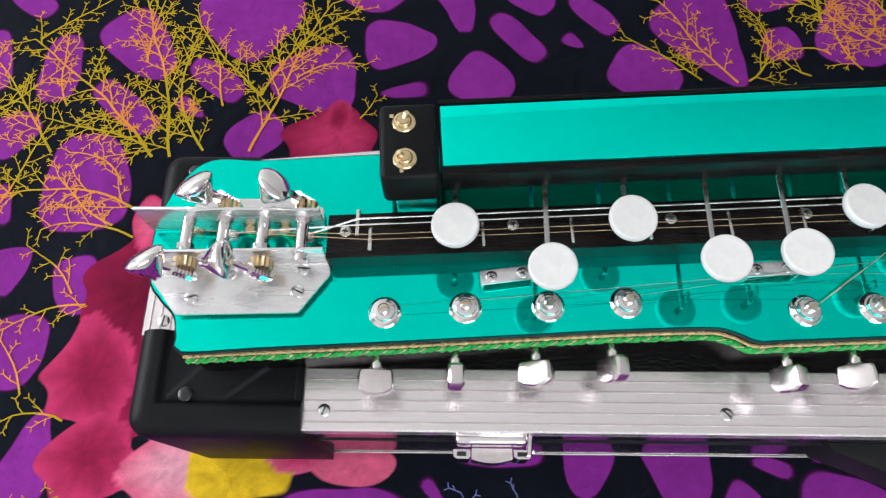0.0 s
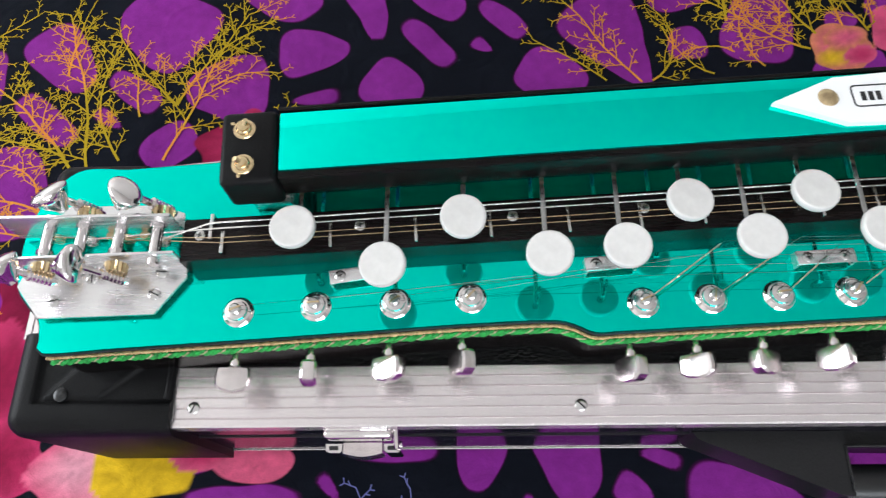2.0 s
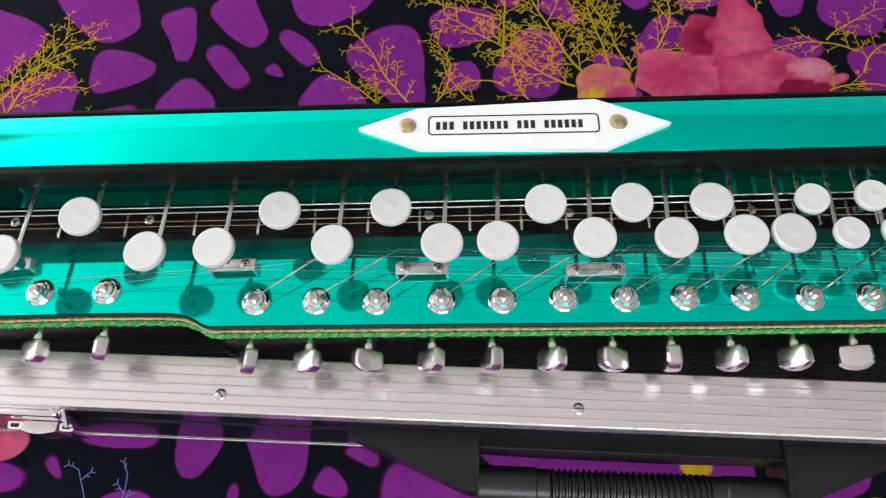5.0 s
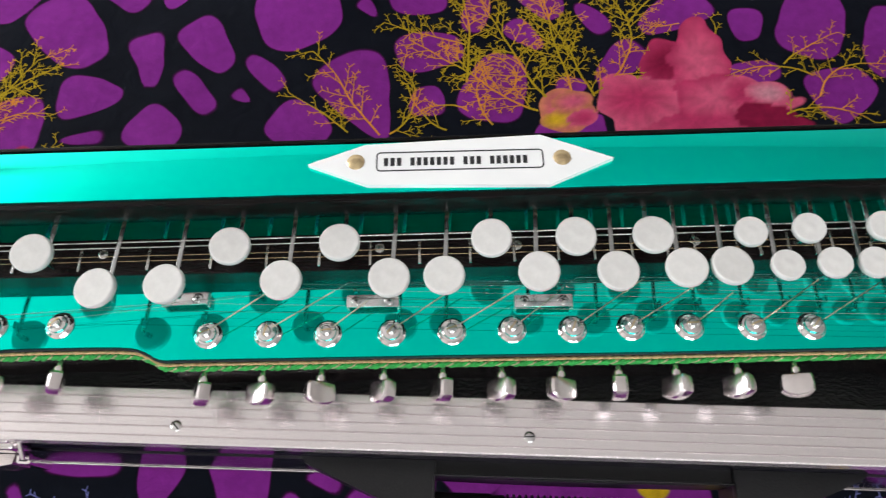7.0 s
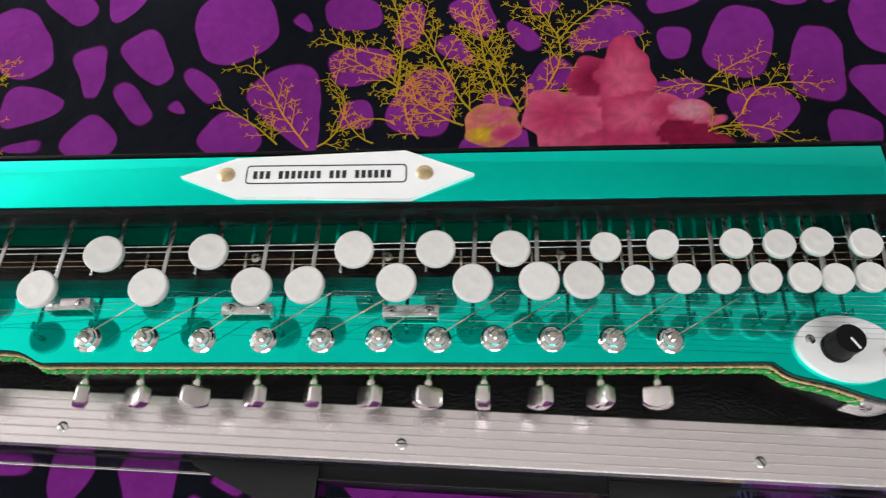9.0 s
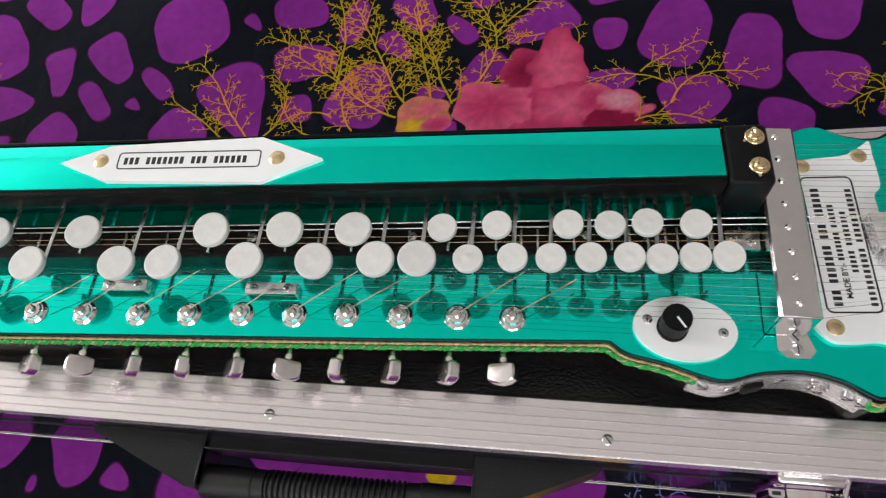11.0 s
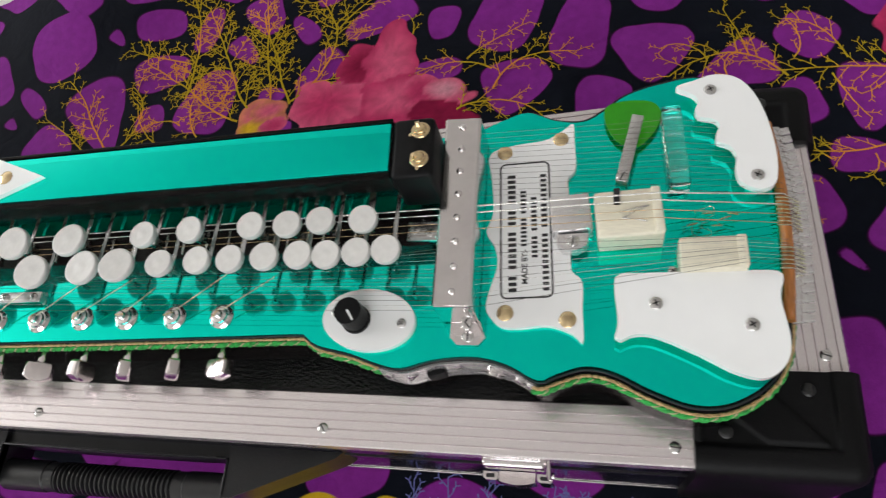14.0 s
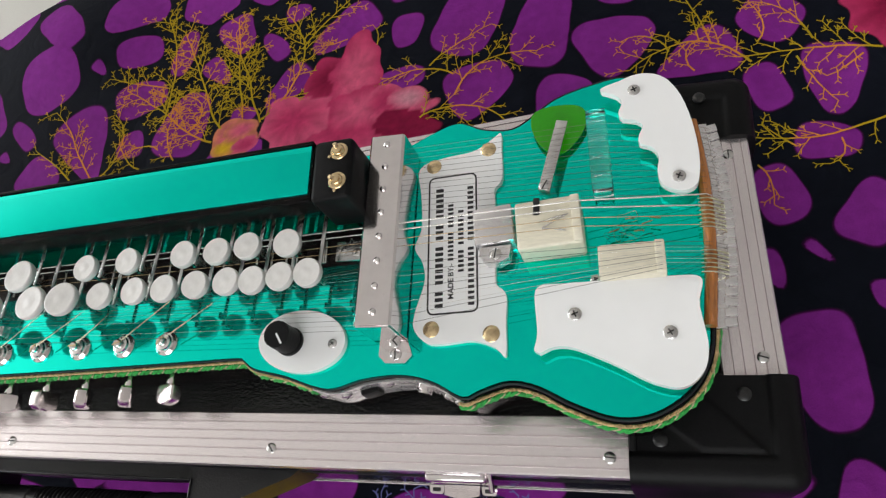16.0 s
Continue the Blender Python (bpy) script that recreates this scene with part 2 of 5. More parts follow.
def smooth_line(points, closed=True, step=0.004, long=0.03):
    """A smooth line through control points; long straight runs stay straight."""
    pts = [Vector(p) for p in points]
    ctrl = []
    n = len(pts)
    for i in range(n if closed else n - 1):
        a, b = pts[i], pts[(i + 1) % n]
        k = max(1, round((b - a).length / long))
        ctrl += [a.lerp(b, j / k) for j in range(k)]
    if not closed:
        ctrl.append(pts[-1])
    n, out = len(ctrl), []
    for i in range(n if closed else n - 1):
        p = [ctrl[(i + j) % n] if closed else ctrl[min(max(i + j, 0), n - 1)] for j in (-1, 0, 1, 2)]
        k = max(1, round((p[2] - p[1]).length / step))
        for j in range(k):
            t = j / k
            out.append(0.5 * (2 * p[1] + (p[2] - p[0]) * t + (2 * p[0] - 5 * p[1] + 4 * p[2] - p[3]) * t * t + (3 * p[1] - p[0] - 3 * p[2] + p[3]) * t ** 3))
    if not closed:
        out.append(ctrl[-1])
    return out


def slab(bm, outline, z0, z1, bevel=0.0, mat=0):
    """A plate with the given outline, its upper edge rounded."""
    low = [bm.verts.new((p[0], p[1], z0)) for p in outline]
    f = bm.faces.new(low)
    top = bmesh.ops.extrude_face_region(bm, geom=[f])["geom"]
    vs = [v for v in top if isinstance(v, bmesh.types.BMVert)]
    bmesh.ops.translate(bm, verts=vs, vec=(0, 0, z1 - z0))
    up = [x for x in top if isinstance(x, bmesh.types.BMFace)]
    if bevel:
        bmesh.ops.inset_region(bm, faces=up, thickness=bevel, use_even_offset=True)
        ring = {v for f in up for v in f.verts}
        for v in vs:
            if v not in ring:
                v.co.z -= bevel * 0.8
    for f in bm.faces:
        f.material_index = mat if f.material_index == 0 else f.material_index


def sweep(bm, path, radius, seg=6, squash=1.0, mat=0):
    """A tube along a line; radius is a number or a function of the index."""
    rings, n = [], len(path)
    for i, p in enumerate(path):
        d = (path[min(i + 1, n - 1)] - path[max(i - 1, 0)]).normalized()
        side = d.cross(Vector((0, 0, 1)))
        side = side.normalized() if side.length > 1e-4 else Vector((1, 0, 0))
        up = side.cross(d)
        r = radius(i) if callable(radius) else radius
        rings.append([bm.verts.new(p + r * (math.cos(2 * math.pi * k / seg) * side + squash * math.sin(2 * math.pi * k / seg) * up)) for k in range(seg)])
    for a, b in zip(rings, rings[1:]):
        for k in range(seg):
            bm.faces.new((a[k], a[(k + 1) % seg], b[(k + 1) % seg], b[k])).material_index = mat
    bm.faces.new(rings[0][::-1]).material_index = mat
    bm.faces.new(rings[-1]).material_index = mat


def ellipse(cx, cy, rx, ry, turn=0, n=48):
    c, s = math.cos(radians(turn)), math.sin(radians(turn))
    return [(cx + rx * math.cos(a) * c - ry * math.sin(a) * s, cy + rx * math.cos(a) * s + ry * math.sin(a) * c) for a in (2 * math.pi * k / n for k in range(n))]


def screw_mesh(r, cross, metal):
    bm = bmesh.new()
    h = r * 0.34
    lathe(bm, [(r, -0.001), (r, h * 0.35), (r * 0.8, h * 0.8), (r * 0.4, h), (0, h)], 16)
    # slots are not cut: dark bars on the head paint their shade
    for turn in ((0.5, 2.07) if cross else (0.9,)):
        k = r * (0.5 if cross else 0.84)
        vs = box(bm, -k, k, -r * 0.10, r * 0.10, h * 0.5, h + 0.00012, mat=1)
        bmesh.ops.rotate(bm, verts=vs, cent=(0, 0, 0), matrix=Matrix.Rotation(turn, 3, "Z"))
    me = finish(bm)
    me.materials.append(metal)
    me.materials.append(RECESS_SHADE)
    return me


SLOT_SCREW = screw_mesh(0.0031, False, STEEL)
CROSS_SCREW = screw_mesh(0.0033, True, STEEL)
BLACK_SCREW = screw_mesh(0.0036, True, BLACKSTEEL)
SMALL_SCREW = screw_mesh(0.0026, True, STEEL)


def screw(parent, me, x, y, z, turn=0):
    part("screw", me, None, parent, at=pose(x, y, z, 0, 0, turn))

# ---- the unseen room that closes the place, sized to shape the light ----
def wall(name, x0, x1, y0, y1, z0, z1, mat, hole=None):
    bm = bmesh.new()
    if hole is None:
        box(bm, x0, x1, y0, y1, z0, z1)
    else:
        a0, a1, b0, b1 = hole
        if x1 - x0 > y1 - y0:
            for q in ((x0, a0, z0, z1), (a1, x1, z0, z1), (a0, a1, z0, b0), (a0, a1, b1, z1)):
                box(bm, q[0], q[1], y0, y1, q[2], q[3])
        else:
            for q in ((y0, a0, z0, z1), (a1, y1, z0, z1), (a0, a1, z0, b0), (a0, a1, b1, z1)):
                box(bm, x0, x1, q[0], q[1], q[2], q[3])
    return tagged(part(name, bm, mat), kind="structure")


wall("floor", -3.25, 3.75, -1.75, 2.35, -0.6, -0.5, FLOORTILE)
wall("ceiling", -3.25, 3.75, -1.75, 2.35, 2.1, 2.2, WALLPAINT)
wall("wall_west", -3.25, -3.1, -1.75, 2.35, -0.5, 2.1, WALLPAINT, (-0.5, 1.7, 0.65, 1.85))
wall("wall_east", 3.6, 3.75, -1.75, 2.35, -0.5, 2.1, WALLPAINT)
wall("wall_south", -3.1, 3.6, -1.75, -1.6, -0.5, 2.1, WALLPAINT, (-0.1, 1.5, 0.6, 1.8))
wall("wall_north", -3.1, 3.6, 2.2, 2.35, -0.5, 2.1, WALLPAINT)


# unseen windows, added as openings for the two area lamps
def window(name, along_x, a0, a1, b0, b1, depth):
    root = tagged(thing(name, (0, 0, 0), "", ""), kind="structure")
    bars = [(a0, a0 + 0.05, b0, b1), (a1 - 0.05, a1, b0, b1), (a0 + 0.05, a1 - 0.05, b0, b0 + 0.05), (a0 + 0.05, a1 - 0.05, b1 - 0.05, b1),
            ((a0 + a1) / 2 - 0.02, (a0 + a1) / 2 + 0.02, b0 + 0.05, b1 - 0.05)]
    for p, q, r, s in bars:
        bm = bmesh.new()
        if along_x:
            box(bm, p, q, depth, depth + 0.05, r, s, 0.004)
        else:
            box(bm, depth, depth + 0.05, p, q, r, s, 0.004)
        part("window_frame", bm, FRAMEPAINT, root)


window("unseen_window_1", False, -0.5, 1.7, 0.65, 1.85, -3.2)
window("unseen_window_2", True, -0.1, 1.5, 0.6, 1.8, -1.71)

# ---- bed with the printed bedspread ----
bm = bmesh.new()
box(bm, -1.0, 1.5, -0.45, 1.3, -0.22, -0.016, 0.02, seg=3)
tagged(part("mattress", bm, SHEETCLOTH), "mattress in white linen under the printed bedspread", "mattress")
bm = bmesh.new()
box(bm, -0.98, 1.48, -0.43, 1.28, -0.5, -0.221, 0.01)
tagged(part("bed_base", bm, WOOD), "dark wooden bed base under the mattress", "bed")


def cloth_height(x, y):
    """Low, soft folds; the bedspread sags a little towards the front."""
    front = np.clip((0.25 - y) / 0.24, 0, 1.5)
    h = -0.002 - 0.006 * front
    h = h + 0.0011 * np.sin(23 * x + 9 * y) * np.sin(17 * y - 5 * x + 1) + 0.0006 * np.sin(61 * x - 37 * y + 2) * np.sin(29 * x + 47 * y)
    # a soft rise towards the far hem
    return np.minimum(h, 0.0) + 0.021 * np.exp(-((x - 0.17) / 0.11) ** 2 - ((y - 0.50) / 0.075) ** 2)


# purple cells of the print: centre, half length, half width, turn and taper
CELLS_A = [(-0.333, 0.340, 0.028, 0.014, 284, 0.02), (-0.317, 0.398, 0.020, 0.010, 150, 0.20), (-0.302, 0.275, 0.021, 0.015, 38, 0.16), (-0.297, 0.218, 0.014, 0.007, 293, 0.16),
           (-0.282, 0.173, 0.016, 0.014, 42, 0.60), (-0.279, 0.335, 0.030, 0.014, 87, 0.14), (-0.263, 0.112, 0.024, 0.017, 270, 0.21), (-0.240, 0.047, 0.027, 0.013, 79, 0.56),
           (-0.240, 0.236, 0.038, 0.030, 99, 0.16), (-0.233, 0.158, 0.020, 0.014, 285, 0.20), (-0.223, 0.299, 0.030, 0.011, 323, 0.05), (-0.220, 0.356, 0.035, 0.021, 310, 0.30),
           (-0.174, 0.298, 0.012, 0.004, 325, 0.30), (-0.158, 0.324, 0.023, 0.011, 143, 0.07), (-0.141, 0.386, 0.040, 0.034, 144, 0.18), (-0.123, 0.274, 0.021, 0.017, 216, 0.08)]
CELLS_B = [(-0.085, 0.324, 0.032, 0.027, 181, 0.45), (-0.055, 0.430, 0.047, 0.028, 311, 0.14), (-0.043, 0.020, 0.033, 0.009, 359, 0.00), (-0.017, 0.358, 0.027, 0.019, 8, 0.48),
           (-0.016, 0.482, 0.031, 0.017, 319, 0.00), (-0.015, 0.313, 0.015, 0.005, 191, 0.38), (0.012, 0.029, 0.007, 0.003, 314, 0.30), (0.026, 0.399, 0.029, 0.012, 288, 0.56),
           (0.026, 0.393, 0.021, 0.009, 276, 0.52), (0.039, 0.477, 0.020, 0.016, 256, 0.52), (0.045, 0.323, 0.023, 0.021, 324, 0.19), (0.052, 0.055, 0.026, 0.012, 358, 0.04),
           (0.073, 0.365, 0.026, 0.010, 133, 0.00), (0.078, 0.415, 0.031, 0.018, 308, 0.26), (0.106, 0.045, 0.018, 0.014, 259, 0.31), (0.117, 0.359, 0.008, 0.004, 323, 0.43)]
CELLS_C = [(0.132, 0.385, 0.021, 0.009, 137, 0.14), (0.136, 0.017, 0.005, 0.003, 95, 0.09), (0.156, 0.447, 0.037, 0.036, 22, 0.00), (0.157, 0.514, 0.042, 0.021, 318, 0.17),
           (0.163, 0.045, 0.026, 0.019, 282, 0.28), (0.169, 0.330, 0.026, 0.022, 328, 0.16), (0.201, 0.025, 0.011, 0.007, 329, 0.37), (0.219, 0.045, 0.010, 0.004, 168, 0.19),
           (0.219, 0.452, 0.009, 0.005, 320, 0.37), (0.220, 0.361, 0.045, 0.025, 298, 0.62), (0.263, 0.469, 0.025, 0.018, 6, 0.00), (0.270, 0.023, 0.034, 0.013, 351, 0.49),
           (0.277, 0.412, 0.029, 0.019, 13, 0.20), (0.277, 0.358, 0.015, 0.014, 96, 0.17), (0.317, 0.463, 0.026, 0.011, 80, 0.10), (0.335, 0.375, 0.036, 0.026, 77, 0.24)]
CELLS_D = [(0.361, 0.433, 0.019, 0.010, 320, 0.28), (0.377, 0.476, 0.024, 0.018, 298, 0.28), (0.379, 0.042, 0.040, 0.007, 180, 0.02), (0.400, 0.378, 0.012, 0.008, 356, 0.25),
           (0.421, 0.454, 0.019, 0.009, 130, 0.27), (0.443, 0.492, 0.013, 0.009, 18, 0.29), (0.443, 0.403, 0.028, 0.013, 229, 0.28), (0.496, 0.462, 0.035, 0.019, 213, 0.29),
           (0.559, 0.449, 0.018, 0.014, 271, 0.17), (0.559, 0.395, 0.020, 0.011, 181, 0.01), (0.564, 0.502, 0.024, 0.012, 201, 0.05), (0.619, 0.454, 0.042, 0.028, 72, 0.12),
           (0.631, 0.376, 0.028, 0.025, 27, 0.30), (0.685, 0.432, 0.042, 0.023, 81, 0.15), (0.704, 0.356, 0.022, 0.020, 357, 0.31), (0.747, 0.405, 0.031, 0.026, 27, 0.44)]
CELLS_E = [(0.751, 0.478, 0.034, 0.027, 258, 0.19), (0.806, 0.377, 0.030, 0.018, 203, 0.55), (0.837, 0.055, 0.012, 0.004, 217, 0.01), (0.841, 0.198, 0.013, 0.007, 290, 0.43),
           (0.852, 0.253, 0.022, 0.015, 102, 0.08), (0.854, 0.343, 0.020, 0.013, 104, 0.04), (0.862, 0.406, 0.022, 0.020, 142, 0.08), (0.865, 0.129, 0.037, 0.022, 279, 0.19),
           (0.872, 0.208, 0.008, 0.003, 315, 0.22), (0.876, 0.057, 0.016, 0.012, 241, 0.09), (0.888, 0.292, 0.020, 0.014, 357, 0.18), (0.899, 0.344, 0.030, 0.018, 262, 0.45),
           (0.904, 0.237, 0.024, 0.014, 68, 0.35), (0.905, 0.178, 0.009, 0.007, 272, 0.26)]
CELLS = CELLS_A + CELLS_B + CELLS_C + CELLS_D + CELLS_E
seeds = [(x, y, math.sqrt(a * b)) for x, y, a, b, turn, taper in CELLS]
LISTED = len(seeds)
rng = random.Random(7)
for gx in range(-20, 28):
    for gy in range(-12, 22):
        p = (gx * 0.066 + rng.uniform(-0.016, 0.016), gy * 0.066 + rng.uniform(-0.016, 0.016), 0.024)
        if min(math.hypot(p[0] - s[0], p[1] - s[1]) - s[2] for s in seeds) > 0.026:
            seeds.append(p)
SEEDS = np.array(seeds)


def cell_field(x, y):
    """Distance inside (+) or outside (-) of the rounded cells."""
    x = x + 0.0009 * np.sin(90 * y + 1.3) + 0.0004 * np.sin(230 * y + 55 * x)
    y = y + 0.0009 * np.sin(84 * x + 0.4) + 0.0004 * np.sin(210 * x - 63 * y)
    out = np.empty(len(x))
    for i in range(0, len(x), 20000):
        px, py = x[i:i + 20000, None], y[i:i + 20000, None]
        d2 = (px - SEEDS[None, :, 0]) ** 2 + (py - SEEDS[None, :, 1]) ** 2 - SEEDS[None, :, 2] ** 2
        near = np.argpartition(d2, 9, axis=1)[:, :9]
        dd = np.take_along_axis(d2, near, 1)
        order = np.argsort(dd, axis=1)
        near, dd = np.take_along_axis(near, order, 1), np.take_along_axis(dd, order, 1)
        s1 = SEEDS[near[:, :1]]
        gap = np.sqrt(((SEEDS[near[:, 1:], :2] - s1[:, :, :2]) ** 2).sum(2))
        b = (dd[:, 1:] - dd[:, :1]) / (2 * gap) - 0.0068
        reach = 1.42 * s1[:, :, 2] + 0.002 - np.sqrt(np.maximum(dd[:, :1] + s1[:, :, 2] ** 2, 0))
        b = np.concatenate([b, reach], 1)
        soft = -np.log(np.exp(-np.clip(b, -0.2, 0.2) * 620).sum(1)) / 620
        out[i:i + 20000] = np.where(near[:, 0] < LISTED, -0.01, soft)
    for cx, cy, a, b, turn, taper in CELLS:
        c, s = math.cos(radians(turn)), math.sin(radians(turn))
        close = np.flatnonzero((np.abs(x - cx) < a + 0.02) & (np.abs(y - cy) < a + 0.02))
        u = ((x[close] - cx) * c + (y[close] - cy) * s) / a
        v = (-(x[close] - cx) * s + (y[close] - cy) * c) / b / np.clip(1 - taper * u, 0.15, 3)
        q = (np.abs(u) ** 3.0 + np.abs(v) ** 3.0) ** (1 / 3.0)
        out[close] = np.maximum(out[close], (1 - q) * b + 0.0006)
    return out


# petals: centre, half sizes, turn, colour at heart and rim
RED, ROSE, PINK, PALE, GOLD = (0.25, 0.009, 0.050), (0.52, 0.036, 0.13), (0.68, 0.11, 0.22), (0.68, 0.30, 0.38), (0.66, 0.42, 0.015)
DUSK, PEACH = (0.15, 0.006, 0.030), (0.62, 0.22, 0.10)
PETALS = [
    (-0.160, 0.106, 0.060, 0.050, 1, RED, RED), (-0.186, 0.152, 0.037, 0.047, 0, DUSK, RED), (-0.210, 0.098, 0.031, 0.035, 2, RED, ROSE), (-0.203, 0.046, 0.028, 0.027, 0, RED, ROSE),
    (-0.149, 0.040, 0.029, 0.026, 0, PALE, PINK), (-0.109, 0.037, 0.033, 0.017, 0, GOLD, GOLD), (-0.039, 0.044, 0.028, 0.013, 0, PINK, PINK), (-0.070, 0.050, 0.020, 0.012, 0, ROSE, PINK),
    (-0.190, 0.204, 0.011, 0.021, 0, PINK, ROSE), (-0.065, 0.273, 0.033, 0.024, 2, ROSE, RED), (-0.062, 0.291, 0.009, 0.014, 0, RED, ROSE),
    (0.507, 0.350, 0.080, 0.034, 2, ROSE, PINK), (0.483, 0.404, 0.021, 0.030, -30, RED, ROSE), (0.513, 0.406, 0.024, 0.045, 2, PINK, ROSE), (0.455, 0.365, 0.036, 0.027, 10, ROSE, PINK),
    (0.523, 0.367, 0.032, 0.024, 2, PINK, ROSE), (0.545, 0.372, 0.018, 0.020, -20, ROSE, PINK), (0.566, 0.345, 0.030, 0.017, -12, RED, RED), (0.568, 0.373, 0.018, 0.012, 0, PALE, PINK),
    (0.395, 0.350, 0.026, 0.022, 15, PINK, PEACH), (0.385, 0.341, 0.014, 0.009, 10, GOLD, PEACH), (0.402, 0.361, 0.020, 0.010, 20, PINK, PEACH), (0.410, 0.344, 0.013, 0.009, 20, ROSE, PINK),
    (0.945, 0.400, 0.030, 0.045, 20, RED, ROSE), (0.505, 0.006, 0.045, 0.022, 12, GOLD, GOLD), (0.560, 0.018, 0.018, 0.013, -30, GOLD, GOLD),
    (0.441, 0.047, 0.011, 0.006, 5, GOLD, GOLD),
]


def petal_field(x, y):
    field, colour = np.full(len(x), -0.1), np.tile(np.array(RED), (len(x), 1))
    wob = 0.10 * np.sin(120 * x + 40 * y) + 0.07 * np.sin(210 * y - 90 * x)
    for cx, cy, rx, ry, turn, heart, rim in PETALS:
        c, s = math.cos(radians(turn)), math.sin(radians(turn))
        u, v = ((x - cx) * c + (y - cy) * s) / rx, (-(x - cx) * s + (y - cy) * c) / ry
        q = np.sqrt(u * u + v * v) * (1 + wob)
        d = (1 - q) * min(rx, ry)
        inside = d > 0
        t = np.clip(q, 0, 1)[:, None] ** 2
        vein = (0.9 + 0.06 * np.sin(5 * np.arctan2(v, u) + 4 * q + 60 * x) + 0.06 * np.sin(13 * np.arctan2(v, u) + 130 * x) + 0.04 * np.sin(260 * x + 170 * y))[:, None]
        shade = (np.array(heart) * (1 - t) + np.array(rim) * t) * vein
        colour[inside] = shade[inside]
        colour = np.where((d > np.maximum(field, -0.004))[:, None] & ~inside[:, None] & (field < 0)[:, None], shade, colour)
        field = np.maximum(field, d)
    return field, colour


def cloth_edge(x):
    return np.interp(x, [-0.6, -0.1, -0.02, 0.05, 0.12, 0.2, 0.32, 1.3], [0.49, 0.502, 0.508, 0.525, 0.562, 0.63, 0.8, 1.1])


def bedspread():
    xs = np.concatenate([np.linspace(-0.95, -0.36, 30)[:-1], np.arange(-0.36, 0.98, 0.003), np.linspace(0.98, 1.45, 24)])
    ys = np.concatenate([np.linspace(-0.4, -0.02, 20)[:-1], np.arange(-0.02, 0.60, 0.003), np.linspace(0.6, 1.0, 20)])
    gx, gy = (a.ravel() for a in np.meshgrid(xs, ys))
    lim = cloth_edge(gx)
    gy = np.where(gy > 0.45, 0.45 + (gy - 0.45) * (lim - 0.45) / (1.0 - 0.45), gy)
    gz = cloth_height(gx, gy)
    nx, ny = len(xs), len(ys)
    i = np.arange(nx * ny).reshape(ny, nx)
    faces = np.stack([i[:-1, :-1], i[:-1, 1:], i[1:, 1:], i[1:, :-1]], -1).reshape(-1, 4)
    me = bpy.data.meshes.new("bedspread")
    me.from_pydata(np.stack([gx, gy, gz], 1).tolist(), [], faces.tolist())
    me.shade_smooth()
    me.attributes.new("cell", "FLOAT", "POINT").data.foreach_set("value", cell_field(gx, gy))
    f, c = petal_field(gx, gy)
    me.attributes.new("petal", "FLOAT", "POINT").data.foreach_set("value", f)
    me.attributes.new("print", "FLOAT_COLOR", "POINT").data.foreach_set("color", np.column_stack([c, np.ones(len(c))]).ravel())
    me.materials.append(cloth_material())
    ob = new("bedspread", me)
    solid = ob.modifiers.new("thickness", "SOLIDIFY")
    solid.thickness, solid.offset = 0.0012, -1
    PLACE[ob] = Matrix()
    return tagged(ob, "navy cotton bedspread printed with purple cells, yellow twigs and pink flowers", "bedspread")


SPREAD = bedspread()

# printed twigs, grown stem by stem: root x, y, heading, length and bend
TWIGS_HEAD = [(-0.30, 0.215, 60, 0.075, 15), (-0.33, 0.29, 20, 0.07, 25), (-0.315, 0.17, 75, 0.06, 10), (-0.235, 0.27, 60, 0.06, 20),
         (-0.15, 0.30, 100, 0.07, 10), (-0.215, 0.34, 85, 0.08, -15), (-0.30, 0.36, 50, 0.07, 10)]
TWIGS_WEST = [(-0.183, 0.256, 104, 0.151, 4), (-0.196, 0.256, 122, 0.151, 4), (-0.201, 0.265, 155, 0.083, 9), (-0.271, 0.260, 132, 0.105, -25), (-0.199, 0.213, 148, 0.112, 27),
         (-0.126, 0.261, 76, 0.145, 39), (-0.122, 0.310, 131, 0.096, -16), (-0.122, 0.310, 67, 0.109, -42), (-0.159, 0.261, 127, 0.117, -46), (-0.095, 0.326, 47, 0.054, -44),
         (-0.199, 0.193, 140, 0.069, 76), (-0.213, 0.144, 172, 0.066, 20), (-0.234, 0.152, 117, 0.053, 35), (-0.223, 0.068, 146, 0.047, 78), (-0.199, 0.029, -153, 0.044, -21),
         (-0.254, 0.084, 107, 0.044, 18), (-0.053, 0.283, 45, 0.033, 11), (-0.214, 0.233, 101, 0.054, 76), (-0.267, 0.299, 125, 0.063, -58), (-0.215, 0.202, 168, 0.057, -47)]
TWIGS_MIDDLE = [(0.238, 0.323, 134, 0.106, -6), (0.211, 0.325, 148, 0.068, -16), (0.371, 0.350, 158, 0.135, -8), (0.310, 0.378, 87, 0.135, 38), (0.308, 0.420, 160, 0.076, 11),
         (0.380, 0.362, 123, 0.145, -24), (0.400, 0.372, 100, 0.128, -6), (0.420, 0.367, 108, 0.121, -9), (0.420, 0.370, 38, 0.142, 87), (0.453, 0.445, 66, 0.092, -50),
         (0.341, 0.364, 20, 0.073, 171), (0.571, 0.345, 49, 0.100, -68), (0.610, 0.370, 69, 0.087, -79), (0.608, 0.391, 142, 0.077, 38), (0.585, 0.403, 47, 0.067, -41),
         (0.294, 0.329, 160, 0.060, -68), (0.246, 0.324, 28, 0.084, 110), (0.333, 0.334, 139, 0.071, -111), (0.500, 0.449, -162, 0.034, -24), (0.527, 0.427, 42, 0.037, 100),
         (0.312, 0.348, 132, 0.055, 83)]
